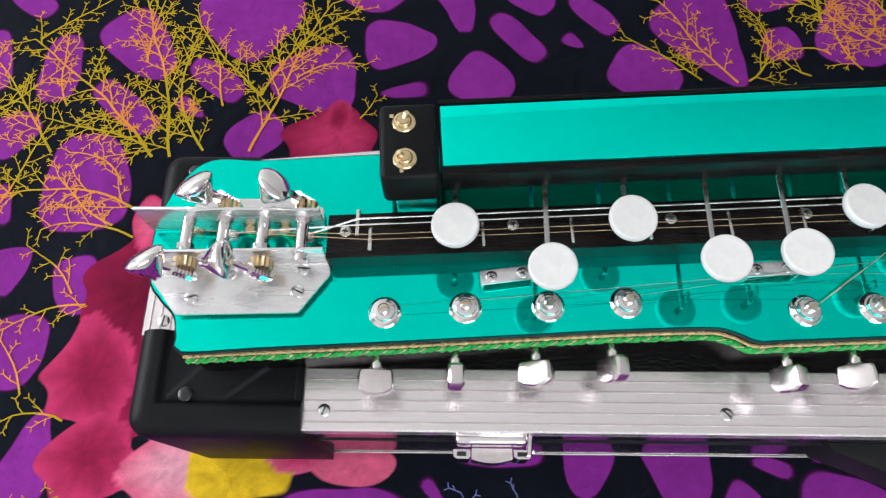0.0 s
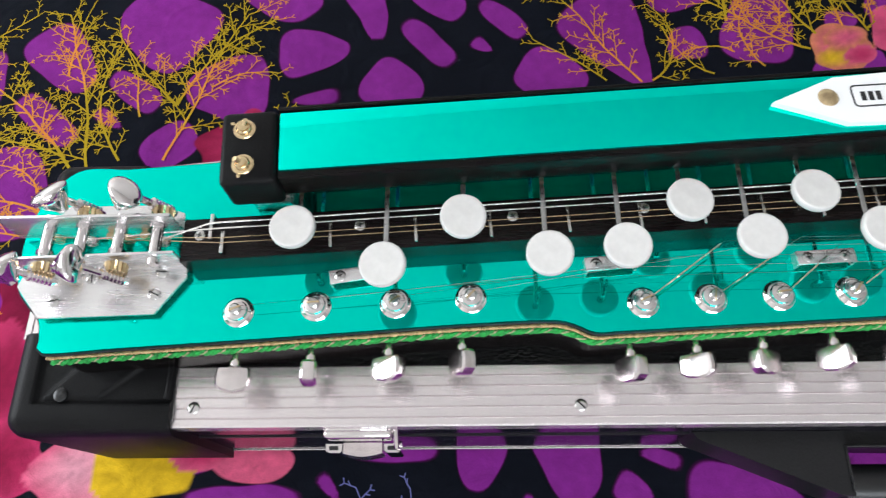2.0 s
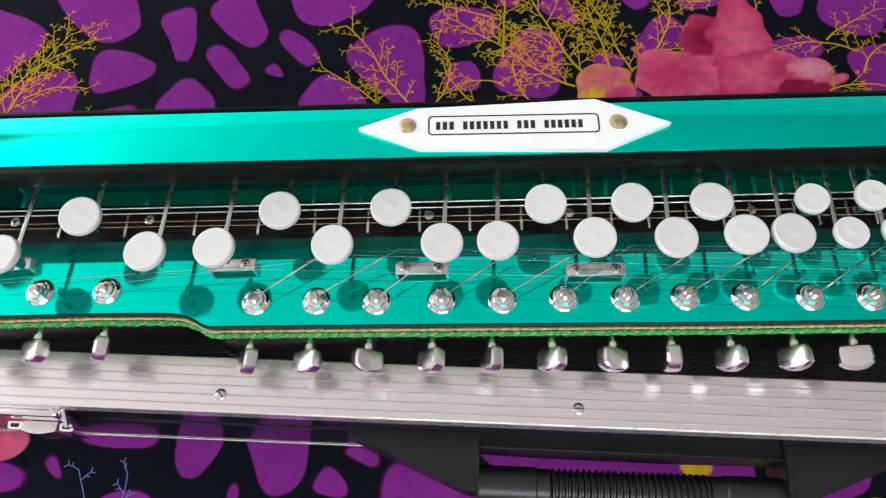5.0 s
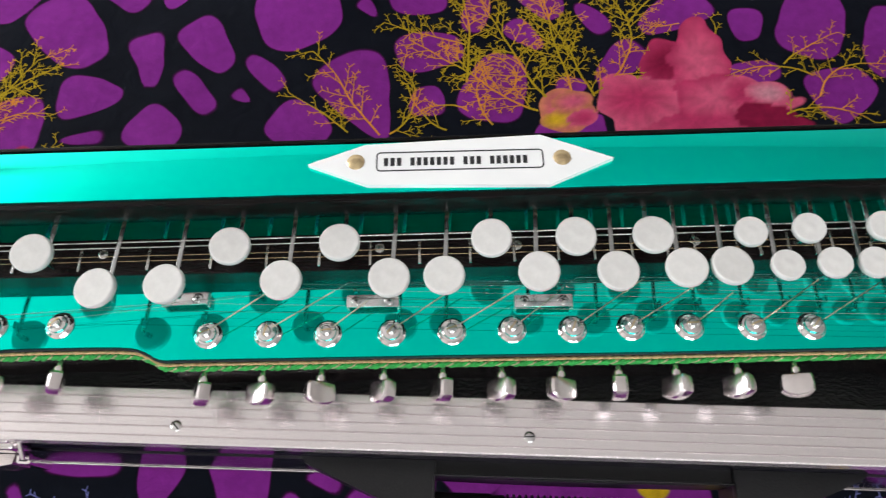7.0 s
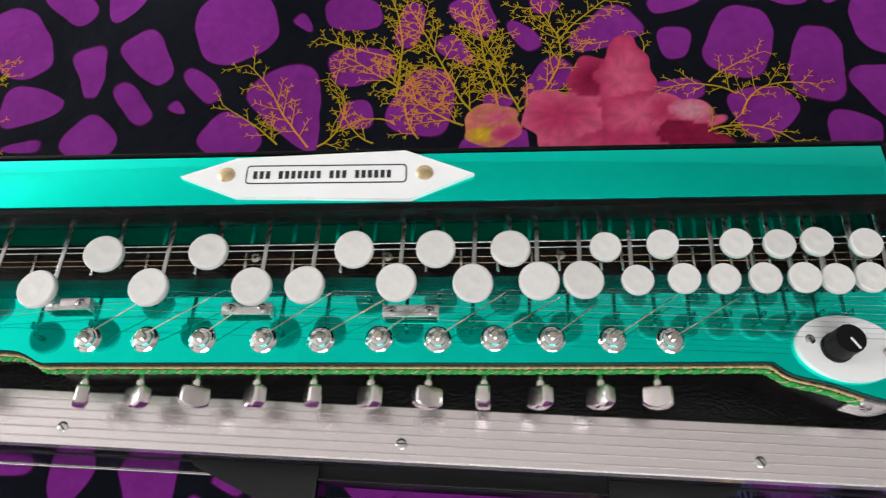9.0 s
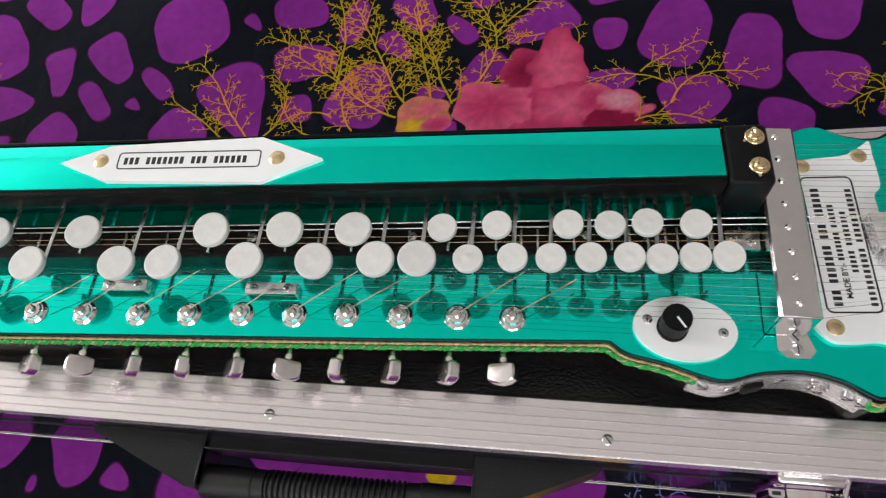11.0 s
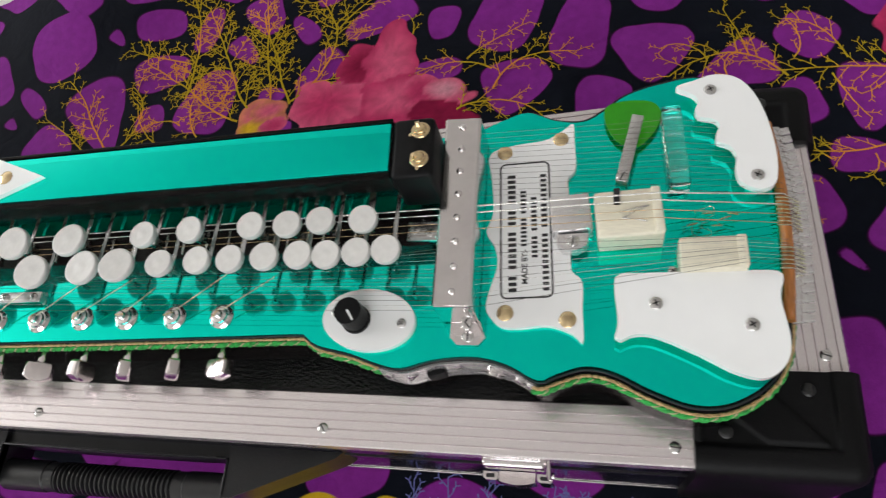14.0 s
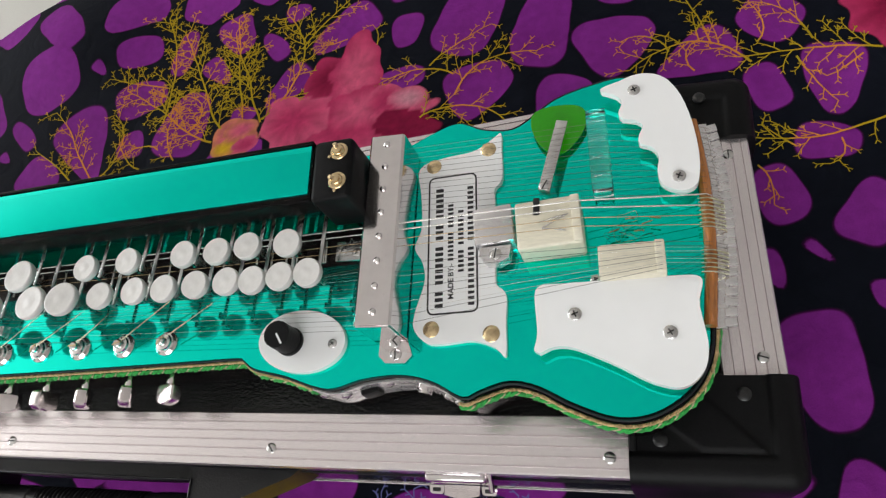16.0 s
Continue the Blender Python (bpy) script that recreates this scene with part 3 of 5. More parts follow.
TWIGS_EAST = [(0.933, 0.365, 163, 0.097, 31), (0.889, 0.380, 106, 0.067, 68), (0.845, 0.366, 121, 0.104, 88), (0.786, 0.385, 97, 0.047, 112), (0.818, 0.387, 103, 0.053, 6),
         (0.926, 0.307, -153, 0.088, -26), (0.920, 0.362, -128, 0.031, -31), (0.867, 0.289, 143, 0.029, -7), (0.840, 0.276, -34, 0.034, -62), (0.896, 0.293, -57, 0.026, -98),
         (0.876, 0.366, -69, 0.048, 17), (0.851, 0.384, 36, 0.041, 89), (0.804, 0.364, 145, 0.042, -143)]
# small pale blue ones in front of the case
TWIGS_BLUE = [(0.57, 0.01, 80, 0.035, 10), (0.60, 0.008, 95, 0.04, -10), (0.66, 0.008, 70, 0.04, 15), (0.70, 0.01, 110, 0.035, 0), (0.04, 0.0, 95, 0.03, 8), (0.062, 0.002, 80, 0.025, 0), (0.585, -0.02, 100, 0.055, -12),
              (0.63, -0.02, 82, 0.06, 14), (0.68, -0.02, 95, 0.06, -10), (0.715, -0.015, 75, 0.05, 12), (0.645, 0.0, 120, 0.045, -15)]


def run(rnd, p, heading, length, bend, pieces):
    pts, dirs = [p], [heading]
    for k in range(pieces):
        heading += bend / pieces + rnd.uniform(-7, 7)
        p = (p[0] + length / pieces * math.cos(radians(heading)), p[1] + length / pieces * math.sin(radians(heading)))
        pts.append(p)
        dirs.append(heading)
    return pts, dirs


def sprig(rnd, lines, p, heading, length, width):
    """A side twig with short alternate twiglets and a forked tip."""
    pieces = max(2, round(length / 0.0056))
    pts, dirs = run(rnd, p, heading, length, rnd.uniform(-22, 22), pieces)
    lines.append((pts, width))
    side = rnd.choice((-1, 1))
    for k in range(1, pieces + 1):
        side = -side
        for turn in ((side,) if k < pieces else (-1, 1)):
            small = max(0.0032, length * rnd.uniform(0.22, 0.42) * (1.15 - 0.6 * k / pieces))
            q, d = run(rnd, pts[k], dirs[k] + turn * rnd.uniform(34, 58), small, rnd.uniform(-15, 15), 2)
            lines.append((q, width * 0.78))
            if small > 0.0058:
                for fork in (-1, 1):
                    lines.append((run(rnd, q[1], d[1] + fork * rnd.uniform(30, 50), small * 0.5, 0, 1)[0], width * 0.7))


def grow(rnd, lines, p, heading, length, bend, width):
    pieces = max(4, round(length / 0.0072))
    pts, dirs = run(rnd, p, heading, length, bend, pieces)
    lines.append((pts, width))
    side = rnd.choice((-1, 1))
    for k in range(1, pieces + 1):
        side = -side
        if k < pieces and rnd.random() < 0.16:
            continue
        sprig(rnd, lines, pts[k], dirs[k] + side * rnd.uniform(30, 58), min(0.034, max(0.008, length * rnd.uniform(0.16, 0.36) * (1.1 - 0.5 * k / pieces))), max(0.00085, width * 0.55))


def twigs():
    verts, faces, hue = [], [], []
    for number, (x, y, heading, length, bend) in enumerate(TWIGS_BLUE + TWIGS_HEAD + TWIGS_WEST + TWIGS_MIDDLE + TWIGS_EAST):
        lines, blue = [], float(number < len(TWIGS_BLUE))
        grow(random.Random(100 + number), lines, (x, y), heading, length, bend, 0.0009 if blue else 0.0012 + 0.007 * length)
        for pts, width in lines:
            for k, p in enumerate(pts):
                q, r = pts[max(k - 1, 0)], pts[min(k + 1, len(pts) - 1)]
                d = math.hypot(r[0] - q[0], r[1] - q[1]) or 1
                nx, ny = -(r[1] - q[1]) / d, (r[0] - q[0]) / d
                w = max(0.00036, width * 0.5 * (1 - 0.5 * k / (len(pts) - 1)))
                verts += [(p[0] + nx * w, p[1] + ny * w), (p[0] - nx * w, p[1] - ny * w)]
                hue += [blue, blue]
                if k:
                    i = len(verts)
                    faces.append((i - 4, i - 3, i - 1, i - 2))
    v = np.array(verts)
    z = cloth_height(v[:, 0], v[:, 1]) + 0.0004 + 0.0002 * np.random.RandomState(3).rand(len(v))
    f, _ = petal_field(v[:, 0], v[:, 1])
    hid = f > 0.002
    z = np.where(hid, z - 0.0009, z)
    me = bpy.data.meshes.new("printed_twigs")
    me.from_pydata(np.column_stack([v, z]).tolist(), [], faces)
    over = np.clip(cell_field(v[:, 0], v[:, 1]) / 0.001 + 0.5, 0, 1)
    me.attributes.new("over", "FLOAT", "POINT").data.foreach_set("value", over)
    me.attributes.new("hue", "FLOAT", "POINT").data.foreach_set("value", np.array(hue, float))
    tagged(part("twig_print", me, twig_material(), SPREAD, "branching olive yellow and orange twigs of the print"), kind="stuff")


twigs()

# ---- the instrument case ----
CASE = thing("instrument_case", (0.35, 0.15, -0.004), "long tapered black instrument case with aluminium edges lying on the bedspread", "instrument case")


def far_edge(x):
    return 0.2045 + 0.0955 * x


X0, X1, Y0 = -0.133, 0.825, 0.051
corners = [(X0, Y0), (X1, Y0), (0.8185, far_edge(0.8185)), (X0, far_edge(X0))]
bm = bmesh.new()
slab(bm, corners, -0.004, 0.0955, 0.001)
part("case_body", bm, LACQUER, CASE)
bm = bmesh.new()
slab(bm, [(X0 + 0.027, 0.080), (X1 - 0.027, 0.080), (X1 - 0.027, far_edge(X1) - 0.028), (X0 + 0.027, far_edge(X0) - 0.028)], 0.0945, 0.0968, 0.0006)
part("lid_panel", bm, LEATHER, CASE, "black grained leatherette panel")


def rail(a, b, inward, mat, width=0.0295, name="edge_rail"):
    """An aluminium extrusion with fine grooves along it, folded down over the outer edge."""
    a, b, n = Vector((*a, 0)), Vector((*b, 0)), Vector((*inward, 0)).normalized()
    prof = [(-0.0012, 0.088), (-0.0012, 0.0992), (-0.0004, 0.1)]
    for k in range(1, 6):
        c = k * width / 5.7 - 0.002
        prof += [(c - 0.0006, 0.1), (c - 0.00045, 0.1002), (c - 0.0003, 0.1), (c - 0.00012, 0.0993), (c + 0.00012, 0.0993), (c + 0.0003, 0.1)]
    prof += [(width - 0.0008, 0.1), (width, 0.0992), (width, 0.0962), (0.0004, 0.0962), (0.0004, 0.088)]
    bm = bmesh.new()
    ends = [[bm.verts.new(p + n * u + Vector((0, 0, z))) for u, z in prof] for p in (a, b)]
    for k in range(len(prof)):
        j = (k + 1) % len(prof)
        bm.faces.new((ends[0][k], ends[0][j], ends[1][j], ends[1][k]))
    bm.faces.new(ends[0])
    bm.faces.new(ends[1][::-1])
    return part(name, bm, mat, CASE, "brushed aluminium rail with fine grooves", smooth=20)


near = rail((-0.050, Y0), (0.7490, Y0), (0, 1), ALU)
for x in (-0.0385, 0.155, 0.349, 0.5445, 0.7385):
    screw(near, SLOT_SCREW, x, 0.0595, 0.1, rng.uniform(0, 180))
far = rail((0.776, far_edge(0.776)), (-0.085, far_edge(-0.085)), (0.0955, -1), ALU)
for x in (-0.03, 0.2, 0.42, 0.64):
    screw(far, SLOT_SCREW, x, far_edge(x) - 0.009, 0.1, rng.uniform(0, 180))
left = rail((X0, 0.166), (X0, 0.096), (1, 0), ALU_Y)
screw(left, SLOT_SCREW, -0.1235, 0.1035, 0.1, 30)
right = rail((X1, 0.100), (0.8195, 0.240), (-1, -0.0395), ALU_Y)
screw(right, SLOT_SCREW, 0.8095, 0.229, 0.1, 40)
screw(right, SLOT_SCREW, 0.8155, 0.1105, 0.1, 110)

# lower edge strip and the seam of the lid on the front
bm = bmesh.new()
box(bm, -0.05, 0.749, 0.0502, 0.0512, -0.0035, -0.0005, 0.0003)
part("bottom_strip", bm, ALU, CASE, "thin aluminium strip")
bm = bmesh.new()
box(bm, -0.05, 0.749, 0.0502, 0.0512, 0.0585, 0.0597)
part("lid_seam", bm, RUBBER, CASE)


def corner_height(p, q, big):
    """Lid face of a moulded corner: a round roll along the outer edges, a sunk panel and a raised fan."""
    R = 0.0105
    d = math.hypot(max(0.0, R - p), max(0.0, R - q))
    z = 0.1045 - R + math.sqrt(max(0.0, R * R - d * d))
    if d > 0:
        return z

    def ease(lo, hi, v):
        t = min(max((v - lo) / (hi - lo), 0.0), 1.0)
        return t * t * (3 - 2 * t)
    z -= 0.0022 * ease(0.0148, 0.0168, p) * ease(0.0148, 0.0168, q)
    if big:
        fan = min((p - q) * 0.707, (0.026 + q * 1.3 - p) * 0.6, p - 0.019, q - 0.0175)
        z += 0.0016 * ease(0.0, 0.0016, fan)
    return z


def corner_protector(x0, x1, y0, y1, sx, sy, screws):
    ox, oy, wide, deep, R = (x0 if sx < 0 else x1), (y0 if sy < 0 else y1), x1 - x0, y1 - y0, 0.0105
    big = wide > 0.07
    nx, ny = int(wide / 0.0012), int(deep / 0.0012)
    bm = bmesh.new()
    rows = []
    for i in range(nx + 1):
        row = []
        for j in range(ny + 1):
            p, q = wide * i / nx, deep * j / ny
            z = corner_height(p, q, big)
            d = math.hypot(max(0.0, R - p), max(0.0, R - q))
            if d > R:
                p, q = (R - (R - p) * R / d if p < R else p), (R - (R - q) * R / d if q < R else q)
            row.append(bm.verts.new((ox - sx * p, oy - sy * q, z)))
        rows.append(row)
    for a, b in zip(rows, rows[1:]):
        for j in range(ny):
            bm.faces.new((a[j], a[j + 1], b[j + 1], b[j]))
    skirt = bmesh.ops.extrude_edge_only(bm, edges=[e for e in bm.edges if e.is_boundary])["geom"]
    for v in skirt:
        if isinstance(v, bmesh.types.BMVert):
            v.co.z = -0.004
    ob = part("corner_protector", bm, PLASTIC, CASE, "black moulded plastic corner", smooth=50)
    if big:
        bm = bmesh.new()
        e = ox - sx * (wide - 0.0022)
        box(bm, e - 0.0018, e + 0.0018, min(oy - sy * 0.017, oy - sy * deep), max(oy - sy * 0.017, oy - sy * deep), 0.1000, 0.1040, 0.0011)
        part("end_lip", bm, PLASTIC, ob)
    for x, y in screws:
        screw(ob, BLACK_SCREW, x, y, corner_height(abs(x - ox), abs(y - oy), big), rng.uniform(0, 90))


corner_protector(-0.1345, -0.049, 0.0462, 0.098, -1, -1, [(-0.1055, 0.0660), (-0.07, 0.092)])
corner_protector(0.748, 0.8315, 0.0455, 0.101, 1, -1, [(0.8045, 0.0915), (0.7635, 0.0685)])
corner_protector(0.772, 0.8260, 0.239, 0.2825, 1, 1, [(0.7965, 0.267)])
corner_protector(-0.1375, -0.084, 0.164, 0.2005, -1, 1, [(-0.118, 0.187)])


def latch(x0):
    """A chromed draw latch on the front: hooked bar above, bulged lever with side cheeks below."""
    w = 0.0395
    bm = bmesh.new()
    box(bm, x0 + 0.001, x0 + w - 0.003, 0.0455, 0.0515, 0.070, 0.0895, 0.0024, seg=4)
    box(bm, x0 + 0.003, x0 + w - 0.005, 0.0488, 0.0515, 0.0880, 0.0925, 0.0008)
    ob = part("latch", bm, CHROME, CASE, "chromed draw latch", smooth=50)
    bm = bmesh.new()
    arc_ = [(x0 + 0.0095 + 0.0205 * k / 8, 0.0398 - 0.0018 * math.sin(math.pi * k / 8)) for k in range(9)]
    slab(bm, arc_ + [(x0 + 0.0300, 0.0452), (x0 + 0.0095, 0.0452)], 0.056, 0.0745, 0.0009)
    for v in bm.verts:
        v.co.z -= (0.0452 - v.co.y) * -0.12
    part("lever", bm, BUTTONCHROME, ob)
    bm = bmesh.new()
    box(bm, x0 + 0.0272, x0 + 0.0284, 0.0392, 0.0450, 0.070, 0.0746, 0.0004)
    part("lever_rib", bm, CHROME, ob)
    for a, b in ((x0, x0 + 0.0088), (x0 + 0.0307, x0 + w)):
        bm = bmesh.new()
        slab(bm, [(a, 0.0448), (a + 0.0004, 0.0412), (a + 0.002, 0.0402), (b - 0.001, 0.0402), (b, 0.0412), (b, 0.0448)], 0.050, 0.0735, 0.0012)
        cheek = part("cheek", bm, CHROME, ob)
        # dark plate on the cheek, painting the shade of a recess
        bm = bmesh.new()
        box(bm, a + 0.002, b - 0.002, 0.0415, 0.0437, 0.0733, 0.0739, 0.0003)
        part("cheek_recess", bm, RECESS_SHADE, cheek)
    bm = bmesh.new()
    rod(bm, (x0 + w - 0.0014, 0.0515, 0.088), (x0 + w - 0.0014, 0.0425, 0.079), 0.0016, 12)
    rod(bm, (x0 + w - 0.002, 0.0438, 0.0765), (x0 + w + 0.0012, 0.0438, 0.0765), 0.0020, 12)
    part("pin", bm, CHROME, ob, smooth=50)


latch(0.024)
latch(0.635)

bm = bmesh.new()
slab(bm, smooth_line([(0.2975, 0.0425), (0.4685, 0.0425), (0.4685, 0.051), (0.2975, 0.051)], True, 0.02, 1), 0.040, 0.0625, 0.0012)
HANDLE = part("carry_handle", bm, HANDLEBLACK, CASE, "black plastic carrying handle")
for s, pts in ((1, [(0.2185, 0.0508), (0.2215, 0.0468), (0.2905, 0.0185), (0.2975, 0.0180), (0.2975, 0.0508)]),
               (-1, [(0.4690, 0.0508), (0.4690, 0.0190), (0.4760, 0.0195), (0.541, 0.0470), (0.5455, 0.0508)])):
    bm = bmesh.new()
    slab(bm, pts, 0.036, 0.0655, 0.002)
    part("bracket", bm, HANDLEBLACK, HANDLE)
bm = bmesh.new()
path = [Vector((x, 0.0245, 0.05)) for x in np.arange(0.2965, 0.4695, 0.0009)]
sweep(bm, path, lambda i: (0.0106 if path[i].x < 0.330 or path[i].x > 0.437 else 0.0099) if path[i].x < 0.338 or path[i].x > 0.428 else 0.0096 + (0.0009 if (i % 4) < 2 else -0.0009), 16)
part("grip", bm, RUBBER, HANDLE, "ribbed black rubber grip")

# raised lip round the opening of the handle
for x0, x1, y0, y1 in ((0.2975, 0.4685, 0.0421, 0.0433), (0.2963, 0.2975, 0.0200, 0.0433), (0.4687, 0.4699, 0.0205, 0.0433)):
    bm = bmesh.new()
    box(bm, x0, x1, y0, y1, 0.0600, 0.0668, 0.0005)
    part("lip", bm, RUBBER, HANDLE)

# ---- the keyed zither lying on the case ----
ZITHER = thing("keyed_zither", (0.35, 0.15, 0.097), "green mirror-topped keyed zither with white round keys, lying on its case", "zither")
TOP = 0.142
# outline of the soundboard: straight neck in front, waisted body, shaped head
FRONT = [(-0.096, 0.0775), (0.0, 0.083), (0.096, 0.089), (0.136, 0.0905), (0.148, 0.0885), (0.157, 0.0846), (0.169, 0.085), (0.287, 0.0905), (0.42, 0.0965),
         (0.5385, 0.1025), (0.543, 0.1015), (0.551, 0.0965), (0.570, 0.0925), (0.588, 0.0870), (0.600, 0.0855), (0.617, 0.0905), (0.638, 0.0925),
         (0.655, 0.0890), (0.671, 0.0810)]
BOUT = [(0.680, 0.0842), (0.694, 0.0885), (0.708, 0.0862), (0.726, 0.0777), (0.745, 0.0717), (0.762, 0.0737), (0.778, 0.0840), (0.787, 0.0985), (0.790, 0.115)]
BACK = [(0.791, 0.185), (0.788, 0.228), (0.777, 0.249), (0.757, 0.2605), (0.735, 0.2577), (0.716, 0.2510), (0.704, 0.2415), (0.692, 0.2345), (0.676, 0.2360),
        (0.660, 0.2420), (0.643, 0.2360), (0.626, 0.2285), (-0.012, 0.1770), (-0.099, 0.1712), (-0.1155, 0.144), (-0.1155, 0.113), (-0.109, 0.102),
        (-0.1015, 0.094), (-0.099, 0.084)]
OUTLINE = smooth_line(FRONT + BOUT + BACK, True, 0.003)


def offset(line, d):
    n, out = len(line), []
    far_out = d if not isinstance(d, tuple) else None
    for i in range(n):
        if far_out is None:
            d_here = float(np.interp(line[i][0], [0.655, 0.69], d))
        else:
            d_here = far_out
        a, b = Vector(line[i - 1]), Vector(line[(i + 1) % n])
        t = (b - a).normalized()
        out.append((line[i][0] + t.y * d_here, line[i][1] - t.x * d_here))
    return out


bm = bmesh.new()
slab(bm, offset(OUTLINE, (0.0002, 0.0016)), 0.097, 0.1386, 0.0)
BODY = part("body", bm, WOOD, ZITHER, "black stained wooden body")
bm = bmesh.new()
slab(bm, offset(OUTLINE, (-0.0003, -0.0011)), 0.1388, TOP, 0.0005)
part("soundboard", bm, GREEN, ZITHER, "green mirrored acrylic top")
bm = bmesh.new()
rim = [Vector((p[0], p[1], 0.1405)) for p in offset(OUTLINE, (0.0003, 0.0004))]
sweep(bm, rim + [rim[0]], 0.0006, 5)
part("rim_line", bm, INK, ZITHER, "thin black edge line")


def braid(points, push, waves=0.0085):
    """Braided trim on the side: a gold cord above a pair of twisted green strands."""
    line = smooth_line(points, False, 0.0012)
    n = len(line)
    base, length = [], [0.0]
    for i, p in enumerate(line):
        a, b = line[max(i - 1, 0)], line[min(i + 1, n - 1)]
        t = (b - a).normalized()
        base.append((p[0] + t.y * push, p[1] - t.x * push, t.y, -t.x))
        if i:
            length.append(length[-1] + (p - line[i - 1]).length)
    rnd = random.Random(5)
    fuzz = [rnd.uniform(0.8, 1.25) for _ in range(n)]
    root = None
    for name, mat, z, out, ry, rz, phase, r, w in (("gold_cord", GOLDCORD, 0.1374, 0.0009, 0.0003, 0.0006, 0.0, 0.0007, 0.0032), ("gold_cord", GOLDCORD, 0.1374, 0.0009, 0.0003, 0.0006, math.pi, 0.0007, 0.0032),
                                                   ("green_cord", GREENCORD, 0.1318, 0.0012, 0.0006, 0.0019, 0.0, 0.0013, waves), ("green_cord", GREENCORD, 0.1318, 0.0012, 0.0006, 0.0019, 2.3, 0.0013, waves),
                                                   ("cream_thread", CREAMTHREAD, 0.1318, 0.0016, 0.0006, 0.0019, 4.19, 0.00042, waves)):
        bm = bmesh.new()
        pts = []
        for (x, y, nx, ny), s in zip(base, length):
            a = 2 * math.pi * s / w + phase
            o = out + ry * math.cos(a)
            pts.append(Vector((x + nx * o, y + ny * o, z + rz * math.sin(a))))
        sweep(bm, pts, lambda i: r * fuzz[i], 5)
        ob = part(name, bm, mat, root or ZITHER, "gold cord over twisted green braid trim" if root is None else "")
        if root is None:
            root = ob
            ob.name = "braid_trim"


braid(FRONT[:13] + [(0.586, 0.0875)], 0.0002)
braid([(0.6695, 0.0815), (0.6725, 0.0810)] + BOUT + [(0.7908, 0.122)], 0.0016)


def near_edge(x):
    return float(np.interp(x, [p[0] for p in FRONT], [p[1] for p in FRONT]))


# metal strip with sockets round the waist
waist = smooth_line([(0.584, 0.0880), (0.588, 0.0868), (0.600, 0.0853), (0.617, 0.0903), (0.638, 0.0923), (0.655, 0.0888), (0.6695, 0.0815)], False, 0.002)
bm = bmesh.new()
lo, hi = 0.114, 0.1372
rows = []
for i, p in enumerate(waist):
    a, b = waist[max(i - 1, 0)], waist[min(i + 1, len(waist) - 1)]
    t = (b - a).normalized()
    o = Vector((t.y, -t.x, 0))
    q = Vector((p[0], p[1], 0))
    rows.append([bm.verts.new(q + o * d + Vector((0, 0, z))) for d, z in ((0.0002, lo), (0.0016, lo), (0.0016, hi), (0.0002, hi))])
for a, b in zip(rows, rows[1:]):
    for k in range(4):
        bm.faces.new((a[k], a[(k + 1) % 4], b[(k + 1) % 4], b[k]))
bm.faces.new(rows[0])
bm.faces.new(rows[-1][::-1])
STRIP = part("socket_strip", bm, SHEET, ZITHER, "bent aluminium strip with sockets")
bm = bmesh.new()
vs = box(bm, -0.005, 0.005, -0.003, 0.001, -0.008, 0.003, 0.001)
part("switch", bm, PLASTIC, STRIP, "black slide switch", at=pose(0.6155, 0.0885, 0.1275, 0, 0, 16))
bm = bmesh.new()
lathe(bm, [(0.0054, 0), (0.0054, 0.0016), (0.0038, 0.0018), (0.0038, 0.0036), (0.0024, 0.0036), (0.0024, 0.001), (0, 0.001)], 12)
part("jack_socket", bm, CHROME, STRIP, "chrome jack socket", at=pose(0.6475, 0.0892, 0.1285, 90, 0, -10))
for x, y, turn in ((0.590, 0.0850, -15), (0.6035, 0.0848, 15), (0.6285, 0.0915, 12), (0.6605, 0.0842, -28), (0.6665, 0.0812, -28)):
    part("screw", SLOT_SCREW, None, STRIP, at=pose(x, y - 0.0008, 0.1295, 90, 0, turn))

# ---- fingerboard and frets ----


def fy(x):
    return 0.1185 + 0.052 * x


bm = bmesh.new()
slab(bm, [(-0.033, fy(-0.033)), (0.612, fy(0.612)), (0.612, fy(0.612) + 0.021), (-0.033, fy(-0.033) + 0.021)], TOP, 0.155, 0.001)
BOARD = part("fingerboard", bm, FRETWOOD, ZITHER, "black grained wooden fingerboard")
for x in (-0.025, 0.050, 0.121, 0.182, 0.267, 0.339, 0.432, 0.528):
    screw(BOARD, SMALL_SCREW, x, 0.1310 + 0.0505 * x, 0.155, rng.uniform(0, 90))
for x, y0, y1 in ((-0.0195, 0.127, 0.140), (-0.0135, 0.120, 0.131)):
    bm = bmesh.new()
    box(bm, x - 0.0009, x + 0.0009, y0, y1, 0.1525, 0.1572, 0.0004)
    part("nut", bm, STEEL, BOARD)
bm = bmesh.new()
box(bm, 0.6, 0.6175, 0.1515, 0.163, 0.1551, 0.158, 0.0006)
plate = part("end_plate", bm, LEVERSTEEL, BOARD)
for x, y in ((0.604, 0.1575), (0.6125, 0.1560)):
    screw(plate, SMALL_SCREW, x, y, 0.158, 30)

UPPER = [(0.024, 0.1235), (0.098, 0.127), (0.196, 0.1335), (0.25, 0.137), (0.3247, 0.141), (0.3663, 0.143), (0.404, 0.145), (0.4517, 0.1477), (0.4803, 0.1503),
         (0.517, 0.1523), (0.5383, 0.153), (0.557, 0.155), (0.581, 0.155)]
